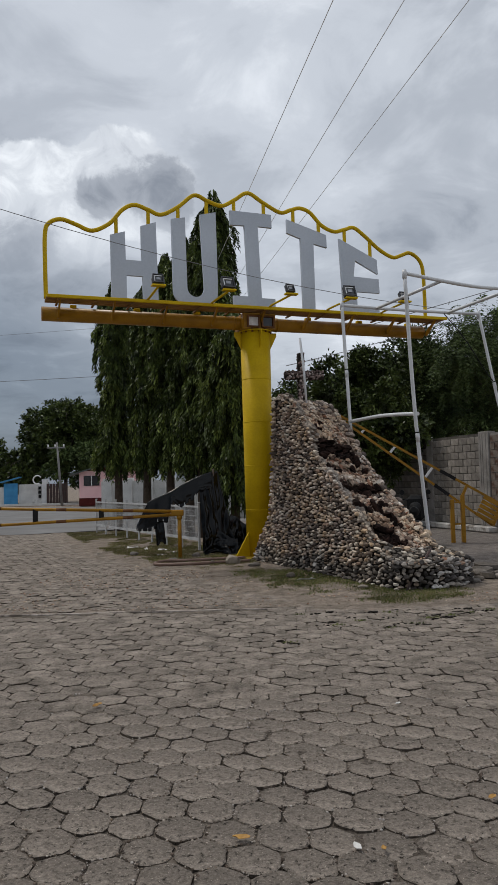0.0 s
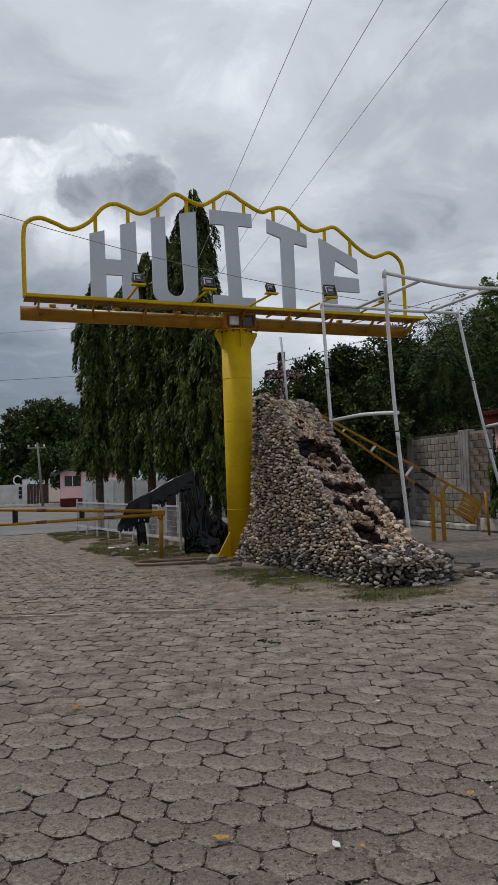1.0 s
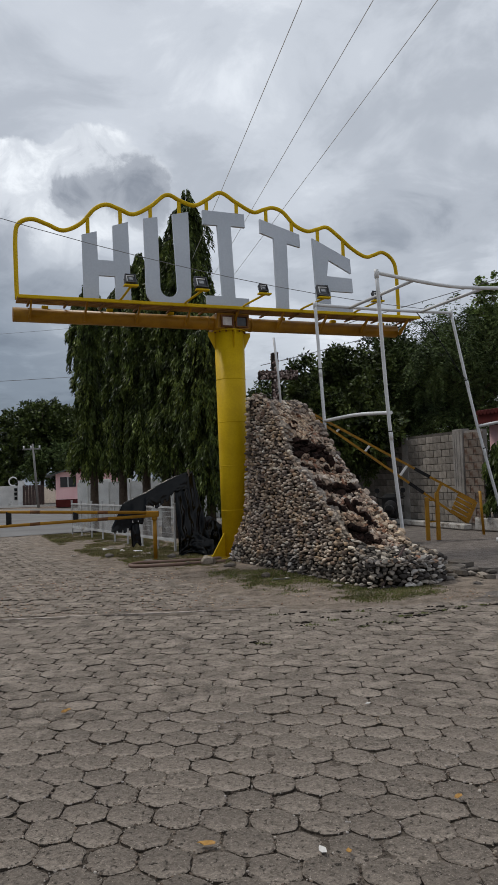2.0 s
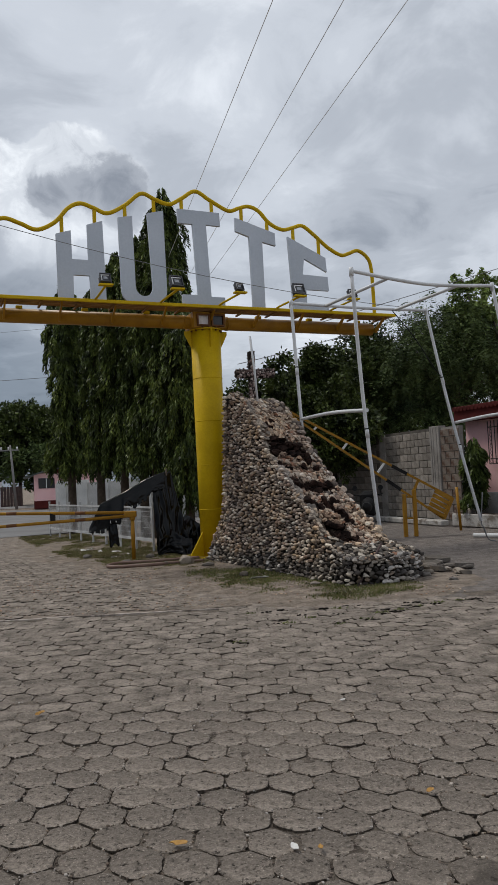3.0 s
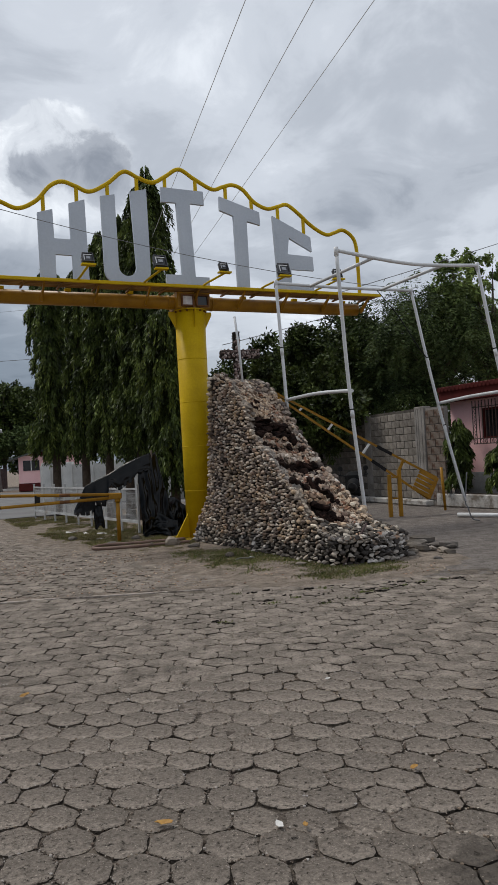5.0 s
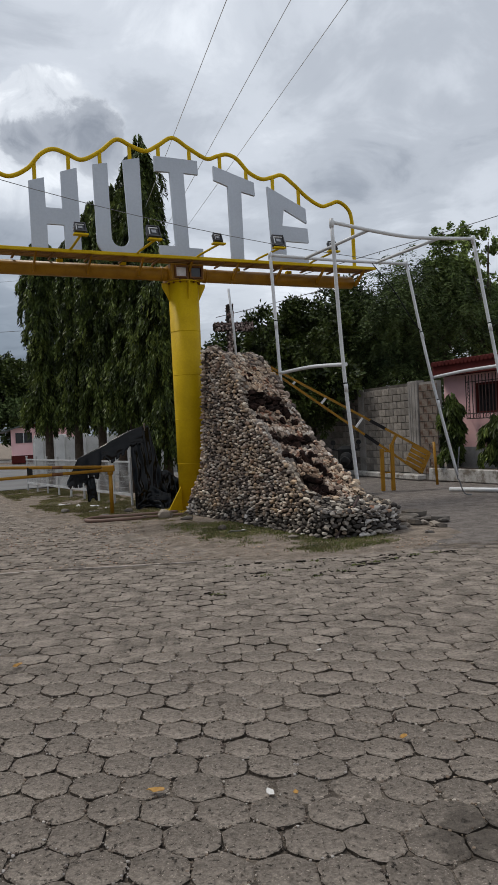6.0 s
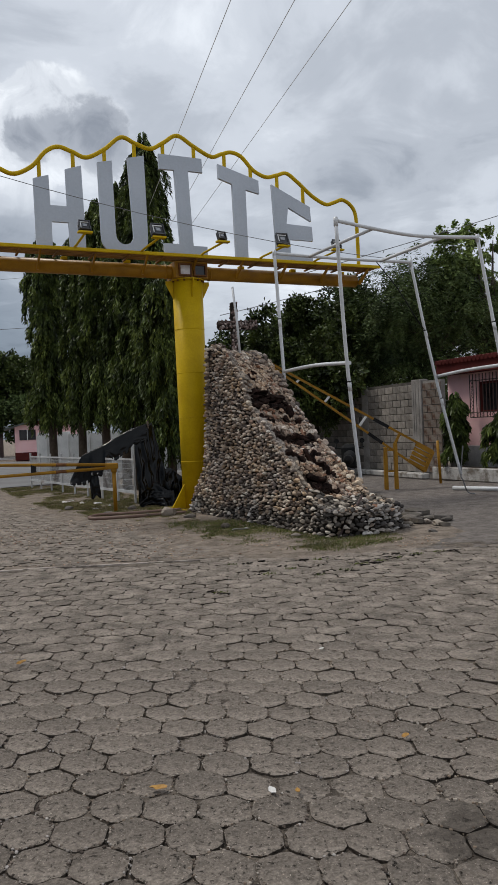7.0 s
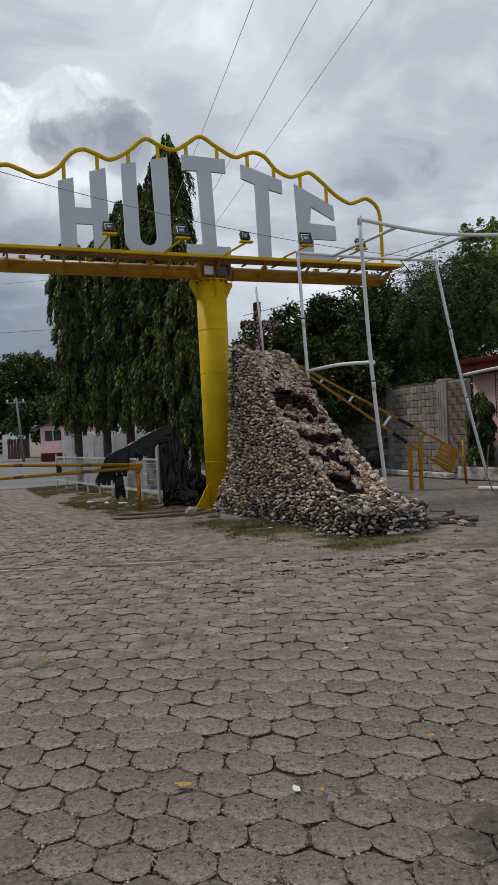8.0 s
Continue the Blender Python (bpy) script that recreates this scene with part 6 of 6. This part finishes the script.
        way[:, 2] = np.abs(way[:, 2]) + 0.15
        ob = leaf_mesh(name, base, way, g.uniform(0.015, 0.05, n * 3), np.full(n * 3, 0.009), mat, None, lab, 3, 0.4)
        tagged(ob, lab, "grass", kind="stuff")


build_verge()


def build_small():
    rng = random.Random(15)
    # rubble off the mound's toe
    v, f = pebble(rng, 2)
    spots = [(3.55, 11.9, 0.34, 0.14), (3.75, 12.35, 0.42, 0.12), (3.95, 12.0, 0.26, 0.09), (4.15, 11.75, 0.2, 0.08), (3.4, 11.35, 0.22, 0.1), (3.85, 11.3, 0.14, 0.06), (3.62, 12.9, 0.3, 0.12), (4.35, 12.2, 0.12, 0.05),
             (-0.35, 14.45, 0.32, 0.22), (0.02, 13.95, 0.26, 0.1), (0.62, 12.2, 0.16, 0.12), (-1.6, 15.2, 0.22, 0.1), (-0.75, 14.5, 0.15, 0.1), (-2.6, 16.6, 0.24, 0.12), (-1.2, 16.0, 0.2, 0.12), (1.62, 10.9, 0.2, 0.06)]
    for x, y, w, h in spots:
        me = bpy.data.meshes.new("loose_stone")
        me.from_pydata(v, [], f)
        me.materials.append(LOOSESTONE)
        ob = new("loose_stone", me)
        ob.matrix_world = pose(x, y, h * 0.36, 0, 0, rng.uniform(0, 180)) @ Matrix.Diagonal((w, w * 0.75, h, 1))
        tagged(ob, "loose grey stone lying on the ground", "stone", "stones fallen from the mound")
    for k in range(34):
        w = rng.choice((0.06, 0.09, 0.13, 0.2, 0.26))
        me = bpy.data.meshes.new("loose_stone")
        me.from_pydata(*pebble(rng, 1, 9, (0.2, 0.36))[:1], [], pebble(rng, 1)[1])
        me.materials.append(LOOSESTONE)
        ob = new("loose_stone", me)
        ob.matrix_world = pose(3.68 + rng.gauss(0, 0.24), 11.75 + rng.gauss(0, 0.5), w * 0.13, 0, 0, rng.uniform(0, 180)) @ Matrix.Diagonal((w, w * 0.75, w * rng.uniform(0.3, 0.55), 1))
        tagged(ob, "small broken stone beside the mound", "stone", "stones fallen from the mound")
    # broken slabs of concrete thrown down beside the toe
    for x, y, z, w, d, tilt, yaw in ((3.98, 12.75, 0.05, 0.44, 0.34, 6, 20), (3.72, 12.05, 0.06, 0.36, 0.26, -10, 65), (4.12, 11.85, 0.03, 0.28, 0.14, 4, -20), (3.6, 11.55, 0.05, 0.28, 0.22, 12, 100)):
        edge = [(0.5 * math.cos(t) * rng.uniform(0.75, 1.1), 0.5 * math.sin(t) * rng.uniform(0.75, 1.1)) for t in np.linspace(0, math.tau, 7, endpoint=False)]
        slab = new("concrete_chunk", finish(prism([(u * w * 1.1, v * d * 1.1) for u, v in edge], 0.07, Matrix.Rotation(radians(90), 4, "X")), "concrete_chunk"))
        slab.data.materials.append(LOOSESTONE)
        slab.matrix_world = pose(x, y, z * 0.3, tilt * 0.6, tilt * 0.3, yaw)
        tagged(slab, "broken flat concrete chunk lying beside the mound", "rubble", "stones fallen from the mound")
    # crumbs and pebbles trodden into the earth
    cv, cf = [], []
    tiny = pebble(rng, 1)
    while len(cv) < 42 * 700:
        x, y = rng.uniform(-3.5, 3.4), rng.uniform(9.5, 14.5)
        if noise.noise((x * 0.9, y * 0.9, 3)) < rng.uniform(-0.4, 0.3):
            continue
        b = rng.choice((0.01, 0.012, 0.015, 0.02, 0.028)) * rng.uniform(0.7, 1.2)
        n = len(cv)
        cv += [Vector((q.x * b * 1.3, q.y * b, q.z * b * 0.6 + 0.006)) + Vector((x, y, 0.004)) for q in tiny[0]]
        cf += [tuple(i + n for i in g) for g in tiny[1]]
    tagged(raw_mesh("gravel", cv, cf, BEDSTONES, None), "scattered gravel and crumbs on the trodden earth", "gravel", kind="stuff")
    # hose coiled in a long loop
    hose = thing("hose", pose(-1.9, 14.5, 0.035), "brown hose laid in a long loop on the earth", "hose")
    loop = [(1.75, 0.75, 0), (0.9, 0.52, 0), (0.25, 0.48, 0), (0.02, 0.22, 0), (0.10, -0.10, 0), (0.6, -0.18, 0.0), (1.2, -0.02, 0), (1.85, 0.15, 0)]
    part("tube", sweep(bmesh.new(), curve_through(loop, 8), 0.035, 8), HOSE, hose)
    # iron bar against the toe
    r = thing("iron_bar", pose(2.12, 10.42, 0), "thin rusty iron bar leaning on the stones", "bar")
    part("rod", bar((0, 0, 0), (0.50, 0.55, 0.54), 0.017, 6), IRON, r)
    # fallen leaves and scraps on the pavers
    for x, y, size, mat, name, lab in ((-0.08, 3.40, 0.042, DRYLEAF, "dry_leaf", "curled brown dry leaf on the pavers"), (-1.14, 5.44, 0.045, DRYLEAF, "dry_leaf", "yellow dry leaf on the pavers"), (1.15, 3.75, 0.032, DRYLEAF, "dry_leaf", "orange dry leaf on the pavers"), (0.53, 3.27, 0.022, DRYLEAF, "dry_leaf", "small dry leaf on the pavers"),
                                       (0.42, 3.29, 0.034, PALEBIT, "paper_scrap", "crumpled white paper scrap on the pavers"), (0.99, 5.3, 0.03, PALEBIT, "paper_scrap", "small pale scrap on the pavers"), (0.84, 11.8, 0.16, PALEBIT, "paper_scrap", "crumpled white litter on the grass"), (-2.9, 18.4, 0.2, PALEBIT, "paper_scrap", "pale litter in the grass by the fence"), (-2.1, 17.6, 0.14, PALEBIT, "paper_scrap", "pale litter in the grass by the fence"),
                                       (-2.5, 17.9, 0.17, PALEBIT, "paper_scrap", "pale litter in the grass by the fence"), (-1.75, 17.0, 0.10, PALEBIT, "paper_scrap", "pale litter in the grass by the fence"), (-3.5, 17.2, 0.09, PALEBIT, "paper_scrap", "pale scrap on the trodden earth"), (-2.0, 16.4, 0.08, PALEBIT, "paper_scrap", "pale scrap on the trodden earth")):
        bm = bmesh.new()
        n = 9
        rim = [bm.verts.new((size * math.cos(k * math.tau / n) * rng.uniform(0.7, 1.1), size * 0.5 * math.sin(k * math.tau / n) * rng.uniform(0.6, 1.2), 0.012 + rng.uniform(0, 0.25) * size)) for k in range(n)]
        mid = bm.verts.new((0, 0, 0.008))
        for k in range(n):
            bm.faces.new((mid, rim[k], rim[(k + 1) % n]))
        me = finish(bm, name)
        me.materials.append(mat)
        ob = new(name, me)
        ob.matrix_world = pose(x, y, 0.006, 0, 0, rng.uniform(0, 180))
        ob.modifiers.new("thick", "SOLIDIFY").thickness = 0.002
        tagged(ob, lab, "litter" if mat is PALEBIT else "leaf")


build_small()


def build_motorcycle():
    """Half hidden by the mound: only its upper part shows."""
    m = thing("parked_motorcycle", pose(3.78, 17.25, 0, 0, 0, 75), "dark parked motorcycle half hidden behind the mound", "motorcycle")
    for x, r in ((-0.62, 0.29), (0.62, 0.30)):
        ring = [(x + r * math.cos(a), 0, 0.31 + r * math.sin(a)) for a in np.linspace(0, math.tau, 25)]
        w = part("wheel", sweep(bmesh.new(), ring, 0.055, 8, False), BLACK, m, "black tyre")
        part("hub", sweep(bmesh.new(), [(x, -0.06, 0.31), (x, 0.06, 0.31)], 0.07, 10), LAMPGREY, w)
        for k in range(6):
            a = math.tau * k / 6
            part("spoke", bar((x, 0, 0.31), (x + r * math.cos(a), 0, 0.31 + r * math.sin(a)), 0.008, 5), LAMPGREY, w)
    part("engine", boxed((-0.2, -0.13, 0.28), (0.2, 0.13, 0.58), 0.05), LAMPGREY, m)
    part("tank", sweep(bmesh.new(), [(-0.08, 0, 0.78), (0.05, 0, 0.86), (0.25, 0, 0.86), (0.36, 0, 0.82)], 0.14, 12, True, [0.4, 1, 1, 0.5]), BLACK, m, "black fuel tank")
    part("seat", sweep(bmesh.new(), [(-0.72, 0, 0.86), (-0.45, 0, 0.80), (-0.1, 0, 0.78)], 0.12, 10, True, [0.5, 1, 0.9]), BLACK, m)
    for y in (-0.07, 0.07):
        part("fork", bar((0.62, y, 0.31), (0.40, y, 1.0), 0.022, 8), WHITE, m, "pale front fork")
    part("fairing", boxed((0.28, -0.2, 0.55), (0.56, 0.2, 1.14), 0.08), BLACK, m, "black front fairing")
    part("handlebar", sweep(bmesh.new(), [(0.25, -0.34, 1.08), (0.38, -0.12, 1.02), (0.38, 0.12, 1.02), (0.25, 0.34, 1.08)], 0.015, 8), BLACK, m)
    part("headlamp", sweep(bmesh.new(), [(0.38, 0, 0.95), (0.5, 0, 0.95), (0.56, 0, 0.95)], 0.09, 12, True, [0.5, 1, 1]), BLACK, m)
    for y in (-0.3, 0.3):
        part("mirror", sweep(bmesh.new(), [(0.30, y, 1.22), (0.32, y, 1.22)], 0.06, 10), BLACK, m)
        part("mirror_stalk", bar((0.29, y, 1.07), (0.31, y, 1.22), 0.008, 5), BLACK, m)


build_motorcycle()
build_paving()
